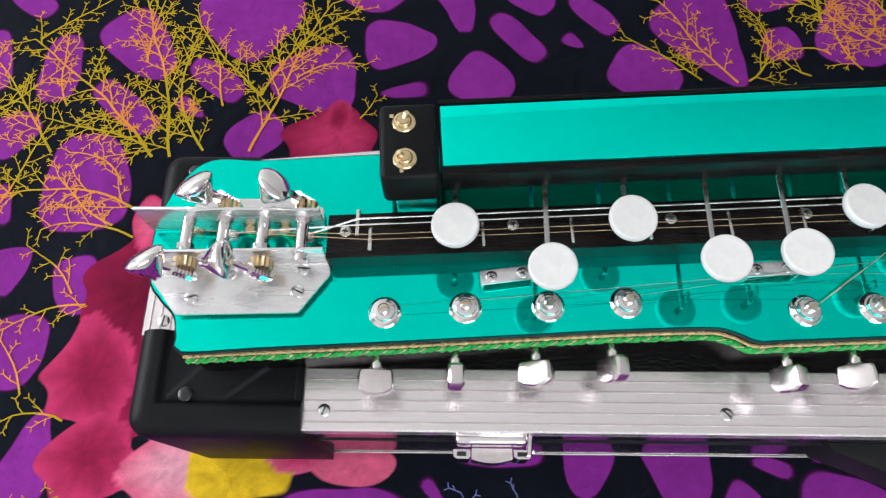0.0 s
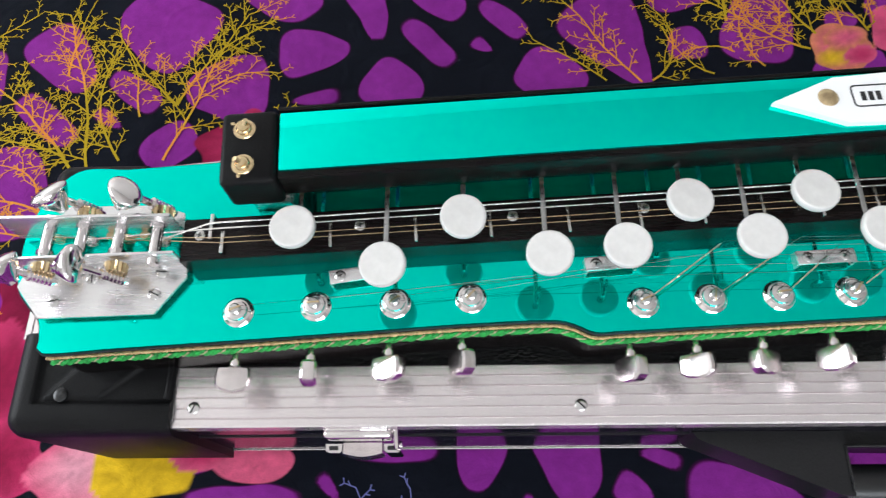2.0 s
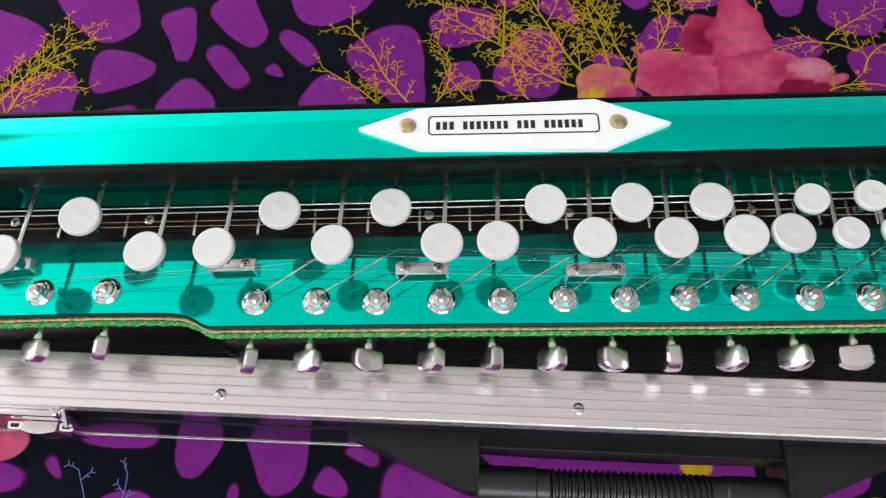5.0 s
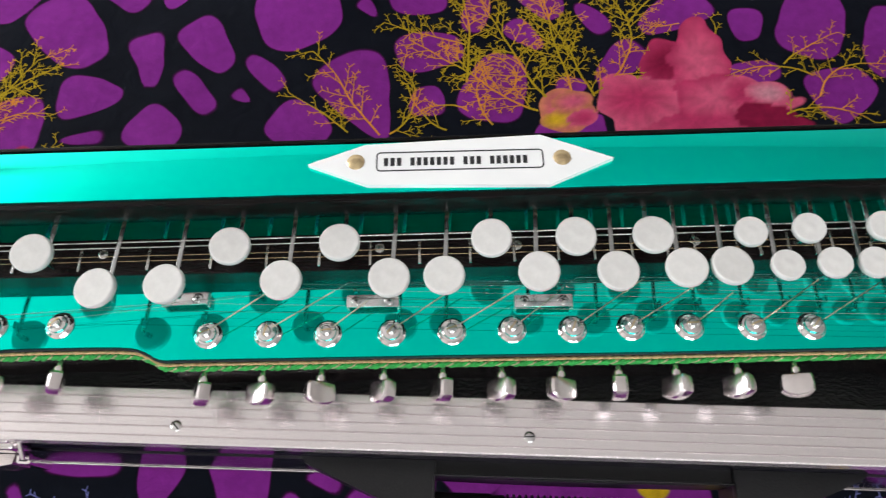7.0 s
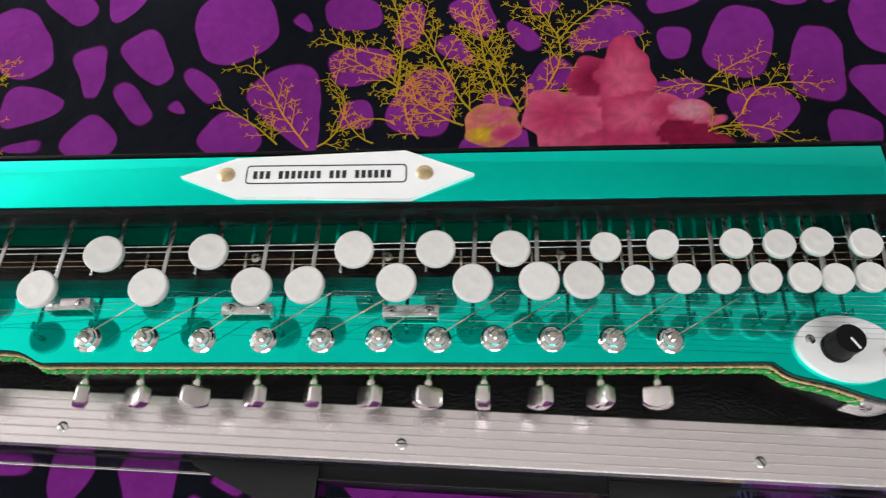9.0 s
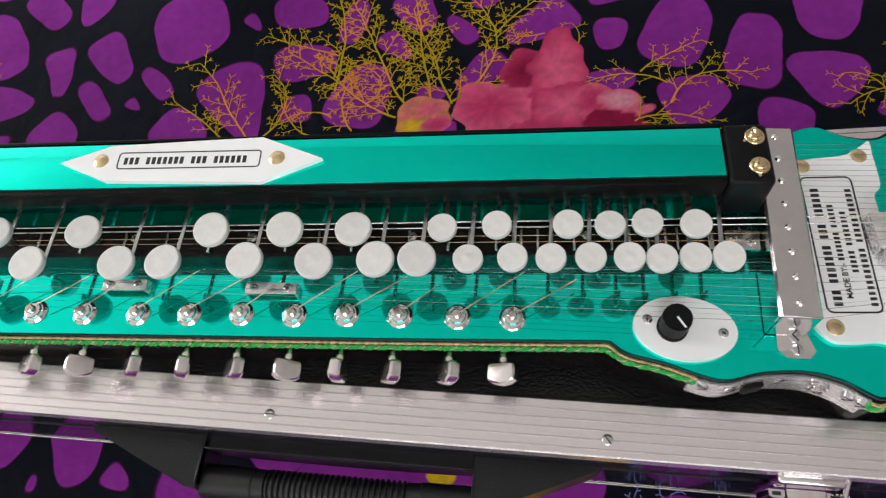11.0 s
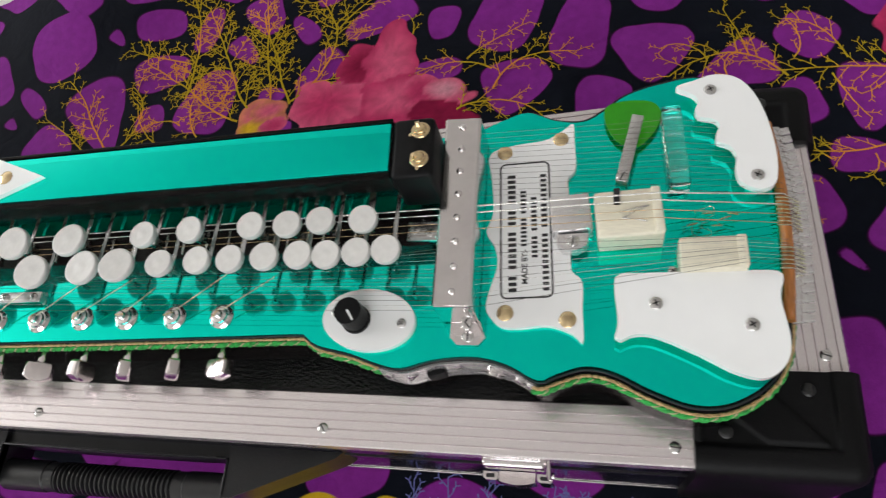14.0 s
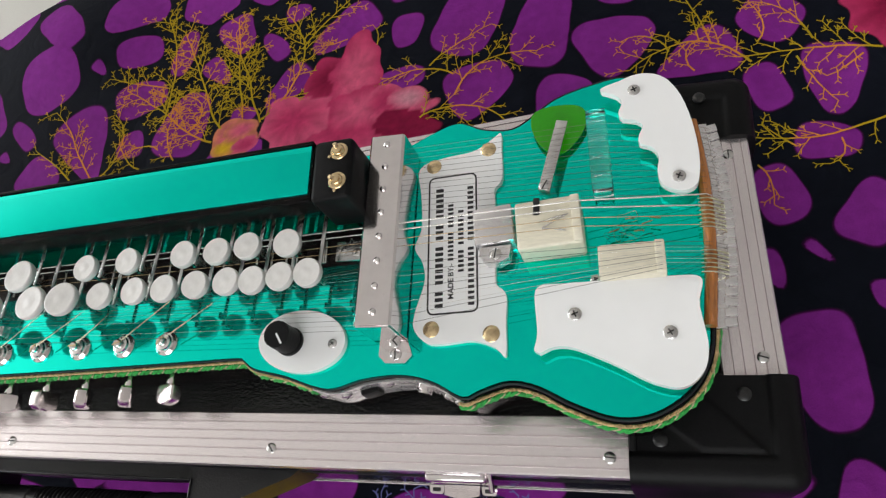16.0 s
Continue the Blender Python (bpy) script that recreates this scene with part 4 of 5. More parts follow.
LOWER = [(0.0635, 0.1055), (0.134, 0.1095), (0.167, 0.1125), (0.2235, 0.116), (0.2757, 0.1187), (0.302, 0.1207), (0.3477, 0.1237), (0.3858, 0.125), (0.4183, 0.1277),
         (0.4403, 0.1293), (0.4667, 0.1303), (0.4893, 0.132), (0.5087, 0.1327), (0.5287, 0.134), (0.5477, 0.135), (0.5633, 0.135), (0.5795, 0.1365), (0.5955, 0.1375)]


def fret_mesh():
    bm = bmesh.new()
    box(bm, -0.0007, 0.0007, -0.0065, 0.0065, 0, 0.0042, 0.0003)
    me = finish(bm)
    me.materials.append(STEEL)
    return me


FRET = fret_mesh()
for x, y in sorted(UPPER + LOWER):
    part("fret", FRET, None, BOARD, at=pose(x + 0.0125, fy(x + 0.0125) + 0.0085, 0.1530, 0, 0, 3))


def key_mesh(r):
    bm = bmesh.new()
    lathe(bm, [(0, -0.0046), (r * 0.86, -0.0046), (r * 0.95, -0.0040), (r, -0.0028), (r, -0.0010), (r * 0.985, -0.0003), (r * 0.95, 0), (r * 0.88, -0.00005), (r * 0.55, -0.0002), (r * 0.30, -0.00025),
               (r * 0.27, -0.0002), (0, -0.0002)], 40)
    me = finish(bm, 50)
    me.materials.append(KEYWHITE)
    return me


def cover_near(x):
    return 0.1415 + 0.0565 * x


BIG, SMALL = key_mesh(0.0100), key_mesh(0.0078)
for row, keys, last_big in (("upper", UPPER, 7), ("lower", LOWER, 10)):
    for i, (x, y) in enumerate(keys):
        big = i < last_big
        z = 0.1790
        at = Matrix.Translation((x, y, z)) @ Matrix.Rotation(radians(rng.uniform(-4, 4)), 4, "X") @ Matrix.Rotation(radians(rng.uniform(-5, 5)), 4, "Y")
        key = part("key", BIG if big else SMALL, None, ZITHER, at=at)
        # spring-steel lever from under the cover, bent up to the key, with its stop below
        bm = bmesh.new()
        w = 0.0011
        yc = cover_near(x) + 0.0325
        box(bm, x - w, x + w, y - 0.002, yc, 0.1652, 0.1662, 0.0002)
        box(bm, x - w, x + w, y - 0.003, y - 0.002, 0.1652, 0.1748, 0.0002)
        rod(bm, (x, y - 0.002, 0.1700), (x, y - 0.002, 0.1752), 0.0016, 8)
        box(bm, x + 0.0006, x + 0.0016, y - 0.0005, y + 0.0035, 0.1585, 0.1653)
        part("lever", bm, LEVERSTEEL, key, "thin steel key lever")

# ---- cover box over the lever ends ----
CANG = math.degrees(math.atan(0.0565))
CM = pose(0.018, 0.1596, 0, 0, 0, CANG)
CL = 0.577
bm = bmesh.new()
box(bm, -0.001, CL + 0.001, -0.0178, 0.0150, 0.1715, 0.1868, 0.0012)
box(bm, -0.001, CL + 0.001, 0.0151, 0.0172, 0.1600, 0.1892, 0.0005)
bmesh.ops.transform(bm, matrix=CM, verts=bm.verts)
COVER = part("key_cover", bm, WOOD, ZITHER, "black wooden cover box with green mirrored panel")
bm = bmesh.new()
box(bm, 0.0, CL, -0.0145, 0.0145, 0.1868, 0.1885, 0.0004)
bmesh.ops.transform(bm, matrix=CM, verts=bm.verts)
part("panel", bm, GREEN, COVER, "green mirrored acrylic panel")
# pale board added below the cover, to brighten the strip that mirrors it
bm = bmesh.new()
box(bm, 0.002, CL - 0.002, -0.0150, 0.0120, 0.1692, 0.1717, 0.0003)
bmesh.ops.transform(bm, matrix=CM, verts=bm.verts)
part("underside", bm, RAWWOOD, COVER, "pale wooden underside added to lighten its reflection")


def toggle_mesh():
    bm = bmesh.new()
    lathe(bm, [(0.0054, 0), (0.0056, 0.0008), (0.0052, 0.0016), (0.0038, 0.0018), (0.0038, 0.0030), (0.0030, 0.0046), (0.0024, 0.0046), (0.0024, 0.0058), (0, 0.0062)], 20)
    rod(bm, (0, 0, 0.004), (0.0016, 0.0024, 0.0085), 0.0011, 8, 0.0014)
    box(bm, -0.0066, -0.0046, 0.0026, 0.0044, 0.0004, 0.0016, 0.0003)
    me = finish(bm)
    me.materials.append(BRASS)
    return me


TOGGLE = toggle_mesh()
for u0, u1, tog in ((-0.0262, -0.0012, -0.0155), (CL + 0.0012, CL + 0.0238, CL + 0.0165)):
    bm = bmesh.new()
    box(bm, u0, u1, -0.0195, 0.0168, 0.1560 if u0 > 0 else 0.1660, 0.1885, 0.0028, seg=3)
    bmesh.ops.transform(bm, matrix=CM, verts=bm.verts)
    blk = part("end_block", bm, PLASTIC, COVER, "black rounded end block with brass toggles")
    for v in (-0.0088, 0.0088):
        part("toggle_switch", TOGGLE, None, blk, "gilt brass toggle", at=CM @ pose(tog, v + (-0.0018 if u0 < 0 else -0.0006), 0.1885, 0, 0, rng.uniform(0, 120)) @ Matrix.Diagonal((0.9, 0.9, 0.5, 1)))
bm = bmesh.new()
box(bm, -0.022, -0.003, -0.010, 0.012, TOP, 0.156, 0.001)
bmesh.ops.transform(bm, matrix=CM, verts=bm.verts)
part("spacer", bm, SHEET, COVER)


def bars(parent, words, origin, along, up, letter, height, gap, z, name="lettering"):
    """Unlettered bars in place of words: one mesh a line."""
    bm = bmesh.new()
    a, u = Vector(along).normalized(), Vector(up).normalized()
    s = 0.0
    for count in words:
        for _ in range(count):
            o = Vector(origin) + a * s
            q = [o, o + a * letter, o + a * letter + u * height, o + u * height]
            lo_ = [bm.verts.new((p.x, p.y, z)) for p in q]
            hi_ = [bm.verts.new((p.x, p.y, z + 0.00012)) for p in q]
            bm.faces.new(hi_)
            for k in range(4):
                bm.faces.new((lo_[k], lo_[(k + 1) % 4], hi_[(k + 1) % 4], hi_[k]))
            s += letter + gap
        s += letter * 1.6
    part(name, bm, INK, parent, "plain black bars of print")


def frame_line(parent, pts, r, z):
    line = smooth_line(pts, True, 0.002, 0.006)
    bm = bmesh.new()
    ring = [Vector((p[0], p[1], z)) for p in line]
    sweep(bm, ring + [ring[0]], r, 4, 0.25)
    part("printed_frame", bm, INK, parent)


def rounded(x0, x1, y0, y1, r):
    out = []
    for cx, cy, a0 in ((x1 - r, y1 - r, 0), (x0 + r, y1 - r, 90), (x0 + r, y0 + r, 180), (x1 - r, y0 + r, 270)):
        out += [(cx + r * math.cos(radians(a0 + a)), cy + r * math.sin(radians(a0 + a))) for a in (0, 30, 60, 90)]
    return out


def rivet_mesh(r, mat):
    bm = bmesh.new()
    lathe(bm, [(r, -0.0005), (r, 0.0002), (r * 0.8, 0.0009), (r * 0.4, 0.0013), (0, 0.0014)], 20)
    me = finish(bm, 50)
    me.materials.append(mat)
    return me


BRASS_RIVET, STEEL_RIVET = rivet_mesh(0.0046, BRASS), rivet_mesh(0.0019, CHROME)

# pointed white name plate on the cover
PM = pose(0.3085, 0.1763, 0, 0, 0, CANG - 0.4)
bm = bmesh.new()
slab(bm, [(-0.076, 0), (-0.046, -0.0125), (0.0435, -0.0145), (0.076, 0), (0.0405, 0.0145), (-0.0475, 0.0108)], 0.1886, 0.1915, 0.0005)
bmesh.ops.transform(bm, matrix=PM, verts=bm.verts)
PLATE = part("name_plate", bm, WHITE, COVER, "white pointed acrylic plate with black print")
for u in (-0.052, 0.0505):
    p = PM @ Vector((u, 0.0008, 0.1912))
    part("rivet", BRASS_RIVET, None, PLATE, "brass rivet", at=Matrix.Translation(p))
lines = [PM @ Vector((a, b, 0)) for a, b in rounded(-0.0415, 0.0410, -0.0047, 0.0058, 0.0018)]
frame_line(PLATE, [(p.x, p.y) for p in lines], 0.0004, 0.19155)
d = PM.to_3x3() @ Vector((1, 0, 0))
o = PM @ Vector((-0.0380, -0.0020, 0))
bars(PLATE, (3, 7, 3, 6), o, d, (-d.y, d.x, 0), 0.0021, 0.0046, 0.00118, 0.19152)

# ---- tuning head ----
for far_side in (False, True):
    bm = bmesh.new()
    if far_side:
        slab(bm, [(-0.104, 0.1395), (-0.0335, 0.1420), (-0.0345, 0.1500), (-0.047, 0.1545), (-0.092, 0.1545)], TOP, 0.1435, 0.0003)
        box(bm, -0.1135, -0.0320, 0.1385, 0.1400, TOP, 0.1650, 0.0004)
    else:
        slab(bm, [(-0.1090, 0.1085), (-0.0960, 0.0930), (-0.0420, 0.0945), (-0.0290, 0.1125), (-0.0300, 0.1195), (-0.1060, 0.1165)], TOP, 0.1436, 0.0003)
        vs = box(bm, -0.1060, -0.0300, 0.1168, 0.1182, TOP, 0.1600, 0.0004)
        bmesh.ops.rotate(bm, verts=vs, cent=(-0.068, 0.1175, 0), matrix=Matrix.Rotation(radians(1.5), 3, "Z"))
    HEAD = part("tuner_plate", bm, SHEET, ZITHER, "bent aluminium tuner plate")
    posts = ((-0.0755, -0.0405), (-0.0915, -0.0580))[0 if far_side else 1]
    for x in posts:
        y = 0.1392 if far_side else 0.1175
        s = 1 if far_side else -1
        bm = bmesh.new()
        rod(bm, (x, 0.1185, 0.1555), (x, 0.1388, 0.1555), 0.0029, 14)
        rod(bm, (x, 0.1225, 0.1555), (x, 0.1300, 0.1555), 0.0022, 12)
        lathe(bm, [(0.0038, 0), (0.0038, 0.0025)], 10, Matrix.Translation((x, 0.1365 if far_side else 0.1190, 0.1555)) @ Matrix.Rotation(radians(-90), 4, "X"))
        post = part("string_post", bm, CHROME, HEAD)
        bm = bmesh.new()
        gear = []
        for k in range(28):
            a = 2 * math.pi * k / 28
            r = 0.0052 if k % 2 else 0.0044
            gear.append((r * math.cos(a), r * math.sin(a)))
        slab(bm, gear, 0, 0.0045, 0.0003)
        part("gear", bm, BRASS, HEAD, "brass worm gear", at=Matrix.Translation((x + 0.001, y + s * 0.0028, 0.1555)) @ Matrix.Rotation(radians(-90 * s), 4, "X"))
        # worm shaft leaning out to its button
        ex, ey, ez = (x - 0.0100, 0.1475, 0.1720) if far_side else (x - 0.0105, 0.1095, 0.1700)
        bm = bmesh.new()
        foot = Vector((x + 0.0035, y + s * 0.0085, 0.1480))
        tip = Vector((ex, ey, ez))
        rod(bm, foot, tip, 0.0018, 10)
        for k in range(6):
            rod(bm, foot.lerp(tip, 0.10 + 0.07 * k), foot.lerp(tip, 0.135 + 0.07 * k), 0.0031, 10)
        shaft = part("worm_shaft", bm, CHROME, HEAD)
        bm = bmesh.new()
        lathe(bm, [(0.0022, -0.0105), (0.0030, -0.0085), (0.0062, -0.0052), (0.0082, -0.0020), (0.0088, -0.0006), (0.0090, 0.0002), (0.0086, 0.0010), (0.0062, 0.0020), (0.003, 0.0025), (0, 0.0026)], 24, Matrix.Diagonal((1.0, 0.80, 1.0, 1)))
        axis = {-0.0755: (-0.35, 0.45, 0.7), -0.0405: (0.55, 0.35, 0.7), -0.0915: (-0.35, 0.50, 0.62), -0.0580: (1.0, 0.1, 0.25)}[x]
        part("tuning_button", bm, CHROME, shaft, "domed oval chrome tuning button", at=Matrix.Translation(tip) @ Vector(axis).to_track_quat("Z", "Y").to_matrix().to_4x4(), smooth=60)
    for x, y in (((-0.100, 0.1465), (-0.058, 0.1475)) if far_side else ((-0.0900, 0.1012), (-0.0430, 0.1042), (-0.0410, 0.1150), (-0.0735, 0.1125))):
        screw(HEAD, SLOT_SCREW, x, y, 0.1436, rng.uniform(0, 180))
    for x in ((-0.066, -0.05) if far_side else (-0.09, -0.048)):
        bm = bmesh.new()
        rod(bm, (x, 0.1365 if far_side else 0.1195, TOP - 0.003), (x, 0.1365 if far_side else 0.1195, 0.149), 0.0022, 10)
        part("standoff", bm, BRASS, HEAD)
    # the plates sit on their standoffs, a little clear of the mirror
    HEAD.matrix_basis = Matrix.Translation((-0.003, -0.0045 if far_side else 0.0, 0.003))

# ---- side tuners along the neck ----
BUSH = [(-0.007, 0.096), (0.029, 0.0985), (0.066, 0.0995), (0.101, 0.1015), (0.180, 0.0985), (0.211, 0.100), (0.242, 0.101), (0.275, 0.1025), (0.306, 0.104), (0.337, 0.106),
        (0.368, 0.107), (0.398, 0.109), (0.428, 0.110), (0.460, 0.111), (0.490, 0.112)]
TURNS = (6, -84, -30, -62, -60, -35, 35, -50, -65, -50, 30, 85, -58, -55, -20)


def bushing_mesh():
    bm = bmesh.new()
    lathe(bm, [(0.0073, 0), (0.0073, 0.0006), (0.0068, 0.0010), (0.0058, 0.0024), (0.0050, 0.0026), (0.0046, 0.0040), (0.0034, 0.0044), (0, 0.0045)], 24)
    lathe(bm, [(0.0027, 0.0044), (0.0026, 0.0068), (0.0020, 0.0074), (0, 0.0075)], 14, mat=1)
    box(bm, -0.0028, 0.0028, -0.0004, 0.0004, 0.0062, 0.00765, mat=2)
    me = finish(bm)
    me.materials.append(CHROME)
    me.materials.append(STEEL)
    me.materials.append(BRASS)
    return me


def button_mesh():
    """A flat flared tuning button on its shaft, pointing along -y."""
    bm = bmesh.new()
    pts = [(-0.0072, 0.0), (0.0, 0.0003), (0.0072, 0.0), (0.0080, -0.0012), (0.0084, -0.0055), (0.0080, -0.0092), (0.0050, -0.0112), (0.0, -0.0121), (-0.0050, -0.0112), (-0.0080, -0.0092), (-0.0084, -0.0055), (-0.0080, -0.0012)]
    rings = []
    for z, k in ((-0.0041, 0.55), (-0.0037, 0.86), (-0.0026, 0.97), (0.0, 1.0), (0.0026, 0.97), (0.0037, 0.86), (0.0041, 0.55)):
        rings.append([bm.verts.new((p[0] * k, -0.0056 + (p[1] + 0.0056) * k, z)) for p in pts])
    for lower, upper in zip(rings, rings[1:]):
        for k in range(len(pts)):
            j = (k + 1) % len(pts)
            bm.faces.new((lower[k], lower[j], upper[j], upper[k]))
    bm.faces.new(rings[0])
    bm.faces.new(rings[-1])
    me = finish(bm, 26)
    me.materials.append(BUTTONCHROME)
    return me


def shaft_mesh():
    bm = bmesh.new()
    rod(bm, (0, 0.004, 0), (0, -0.0075, 0), 0.0019, 12)
    rod(bm, (0, -0.0035, 0), (0, -0.0058, 0), 0.0030, 12)
    me = finish(bm)
    me.materials.append(CHROME)
    return me


BUSHM, BUTTONM, SHAFTM = bushing_mesh(), button_mesh(), shaft_mesh()
for (x, y), turn in zip(BUSH, TURNS):
    b = part("tuner_bushing", BUSHM, None, ZITHER, "chrome tuner bushing and post", at=pose(x, y, TOP, 0, 0, rng.uniform(0, 90)))
    sx = x - 0.0045
    ey = near_edge(sx) - 0.002
    part("tuner_shaft", SHAFTM, None, b, at=pose(sx, ey, 0.1255))
    part("tuning_button", BUTTONM, None, b, "flat chrome tuning button", at=pose(sx, ey - 0.0065, 0.1255, 0, turn, 0))

# small aluminium guides between neck and keys
for x, y, turn, w in ((0.0475, 0.1125, 8, 0.024), (0.166, 0.1165, 4, 0.024), (0.2645, 0.1180, 3, 0.027), (0.353, 0.1205, 3, 0.030)):
    bm = bmesh.new()
    box(bm, -w / 2, w / 2, -0.0034, 0.0034, 0.0045, 0.0056, 0.0003)
    box(bm, -w / 2, -w / 2 + 0.0011, -0.0034, 0.0034, 0, 0.0046)
    box(bm, w / 2 - 0.0011, w / 2, -0.0034, 0.0034, 0, 0.0046)
    g = part("string_guide", bm, SHEET, ZITHER, "bent aluminium string guide", at=pose(x, y, TOP, 0, 0, turn))
    for u in (-w / 2 + 0.005, w / 2 - 0.005):
        p = pose(x, y, TOP, 0, 0, turn) @ Vector((u, 0, 0.0056))
        screw(g, SMALL_SCREW, p.x, p.y, p.z, rng.uniform(0, 90))

# ---- volume knob on an oval plate ----
bm = bmesh.new()
slab(bm, ellipse(0.5795, 0.1108, 0.0262, 0.0175, -4), TOP, 0.1455, 0.0006)
OVAL = part("knob_plate", bm, WHITE, ZITHER, "white oval acrylic plate")
screw(OVAL, SMALL_SCREW, 0.5985, 0.1090, 0.1455, 20)
screw(OVAL, SMALL_SCREW, 0.5605, 0.1145, 0.1455, 60)
bm = bmesh.new()
skirt = [(0.0086 * (1 + 0.035 * (k % 2)) * math.cos(2 * math.pi * k / 36), 0.0086 * (1 + 0.035 * (k % 2)) * math.sin(2 * math.pi * k / 36)) for k in range(36)]
slab(bm, [(p[0] * 0.84, p[1] * 0.84) for p in skirt], 0.0022, 0.0155, 0.001)
lathe(bm, [(0.0080, 0), (0.0080, 0.002), (0.0074, 0.0028), (0.005, 0.0028)], 32)
KNOB = part("volume_knob", bm, PLASTIC, OVAL, "black fluted plastic knob with a white pointer", at=pose(0.5730, 0.1105, 0.1455))
bm = bmesh.new()
box(bm, -0.0005, 0.0005, -0.0064, 0.0004, 0.0155, 0.0157)
part("pointer", bm, WHITE, KNOB, at=pose(0.5730, 0.1105, 0.1455, 0, 0, 35))

# ---- chrome string bridge across the body ----
bm = bmesh.new()
prof = [(0.6195, 0.1435), (0.6195, 0.1668), (0.6207, 0.1680), (0.6385, 0.1680), (0.6397, 0.1668), (0.6397, 0.1435), (0.6387, 0.1435), (0.6387, 0.1663), (0.6379, 0.1670), (0.6213, 0.1670), (0.6205, 0.1663), (0.6205, 0.1435)]
ends = [[bm.verts.new((x + k * (y - 0.111) * -0.002 / 0.111, y, z)) for x, z in prof] for y, k in ((0.1115, 1), (0.2215, 1))]
for k in range(len(prof)):
    j = (k + 1) % len(prof)
    bm.faces.new((ends[0][k], ends[0][j], ends[1][j], ends[1][k]))
bm.faces.new(ends[0])
bm.faces.new(ends[1][::-1])
box(bm, 0.6207, 0.6385, 0.1106, 0.1116, 0.1436, 0.1676, 0.0003)
BRIDGE = part("bridge_cover", bm, BRIDGESTEEL, ZITHER, "chromed steel bridge channel with rivets", smooth=20)
for k in range(8):
    y = 0.1185 + k * 0.0139
    part("rivet", STEEL_RIVET, None, BRIDGE, at=Matrix.Translation((0.6297 - (y - 0.111) * 0.002 / 0.111, y, 0.168)))
for y0, y1 in ((0.0985, 0.1118), (0.2212, 0.2300)):
    bm = bmesh.new()
    slab(bm, [(0.6250, y1), (0.6250, y0 + 0.004), (0.6290, y0), (0.6400, y0), (0.6435, y0 + 0.004), (0.6400, y1)] if y0 < 0.15 else [(0.612, y0), (0.627, y0), (0.625, y1), (0.614, y1)], 0.1422, 0.1435, 0.0003)
    foot = part("foot", bm, CHROME, BRIDGE)
    if y0 < 0.15:
        screw(foot, SLOT_SCREW, 0.6345, 0.1030, 0.1436, 40)
        screw(foot, SLOT_SCREW, 0.6335, 0.1095, 0.1436, 80)

# ---- white label plate ----
bm = bmesh.new()
slab(bm, smooth_line([(0.6395, 0.2085), (0.6440, 0.2145), (0.6560, 0.2175), (0.6720, 0.2200), (0.6820, 0.2265), (0.6868, 0.2300), (0.6875, 0.2200), (0.6885, 0.2010), (0.6845, 0.1945),
                      (0.6850, 0.1850), (0.6865, 0.1450), (0.6875, 0.1385), (0.6925, 0.1330), (0.6928, 0.1180), (0.6932, 0.1010), (0.6880, 0.1050), (0.6760, 0.1090), (0.6600, 0.1075),
                      (0.6510, 0.1085), (0.6440, 0.1160), (0.6440, 0.1250), (0.6480, 0.1420), (0.6460, 0.1530), (0.6410, 0.1620), (0.6440, 0.1740), (0.6420, 0.1950)], True, 0.002, 0.02), 0.1421, 0.1455, 0.0005)
LABEL = part("label_plate", bm, WHITE, ZITHER, "white scalloped acrylic plate with black print")
for x, y in ((0.6485, 0.2120), (0.6800, 0.2200), (0.6535, 0.1155), (0.6855, 0.1125)):
    part("rivet", BRASS_RIVET, None, LABEL, "brass rivet", at=Matrix.Translation((x, y, 0.1452)))
LA = Vector((-0.055, 1, 0)).normalized()
LU = Vector((-1, -0.055, 0)).normalized()
LM = pose(0.6622, 0.1645, 0, 0, 0, 3.2)
fr = [LM @ Vector((a, b, 0)) for a, b in rounded(-0.0135, 0.0135, -0.0405, 0.0405, 0.003)]
frame_line(LABEL, [(p.x, p.y) for p in fr], 0.0005, 0.14555)
for words, u, v, letter, height, gap in (((3, 7, 3, 6), -0.0052, -0.0370, 0.0020, 0.0044, 0.00125), ((7, 6), 0.0005, -0.0110, 0.0014, 0.0031, 0.0011),
                                         ((5, 8), 0.0062, -0.0180, 0.0015, 0.0031, 0.0012), ((11, 11), 0.0118, -0.0370, 0.0017, 0.0033, 0.0014)):
    p = LM @ Vector((u, v, 0))
    bars(LABEL, words, p, LA, LU, letter, height, gap, 0.14552)


def lettering(parent, text, origin, turn, height, z):
    """Raised print in the built-in font."""
    cu = bpy.data.curves.new("lettering", "FONT")
    cu.body, cu.size, cu.extrude, cu.offset = text, height / 0.72, 0.00006, 0.00007
    tmp = bpy.data.objects.new("lettering", cu)
    me = bpy.data.meshes.new_from_object(tmp)
    bpy.data.objects.remove(tmp)
    bpy.data.curves.remove(cu)
    me.materials.clear()
    part("lettering", me, INK, parent, "small black printed words", at=pose(origin.x, origin.y, z, 0, 0, turn))


lettering(LABEL, "MADE BY:-", LM @ Vector((0.0005, -0.0330, 0)), 93.2, 0.0031, 0.1456)

# ---- hand rests ----


def rest(name, pts, screws):
    bm = bmesh.new()
    slab(bm, smooth_line(pts, True, 0.002, 0.02), 0.1485, 0.1530, 0.0007)
    ob = part(name, bm, WHITE, ZITHER, "raised white acrylic hand rest")
    for x, y in screws:
        screw(ob, CROSS_SCREW, x, y, 0.1530, rng.uniform(0, 90))
        bm = bmesh.new()
        rod(bm, (x, y, TOP), (x, y, 0.1485), 0.004, 14)
        part("spacer", bm, WHITE, ob)


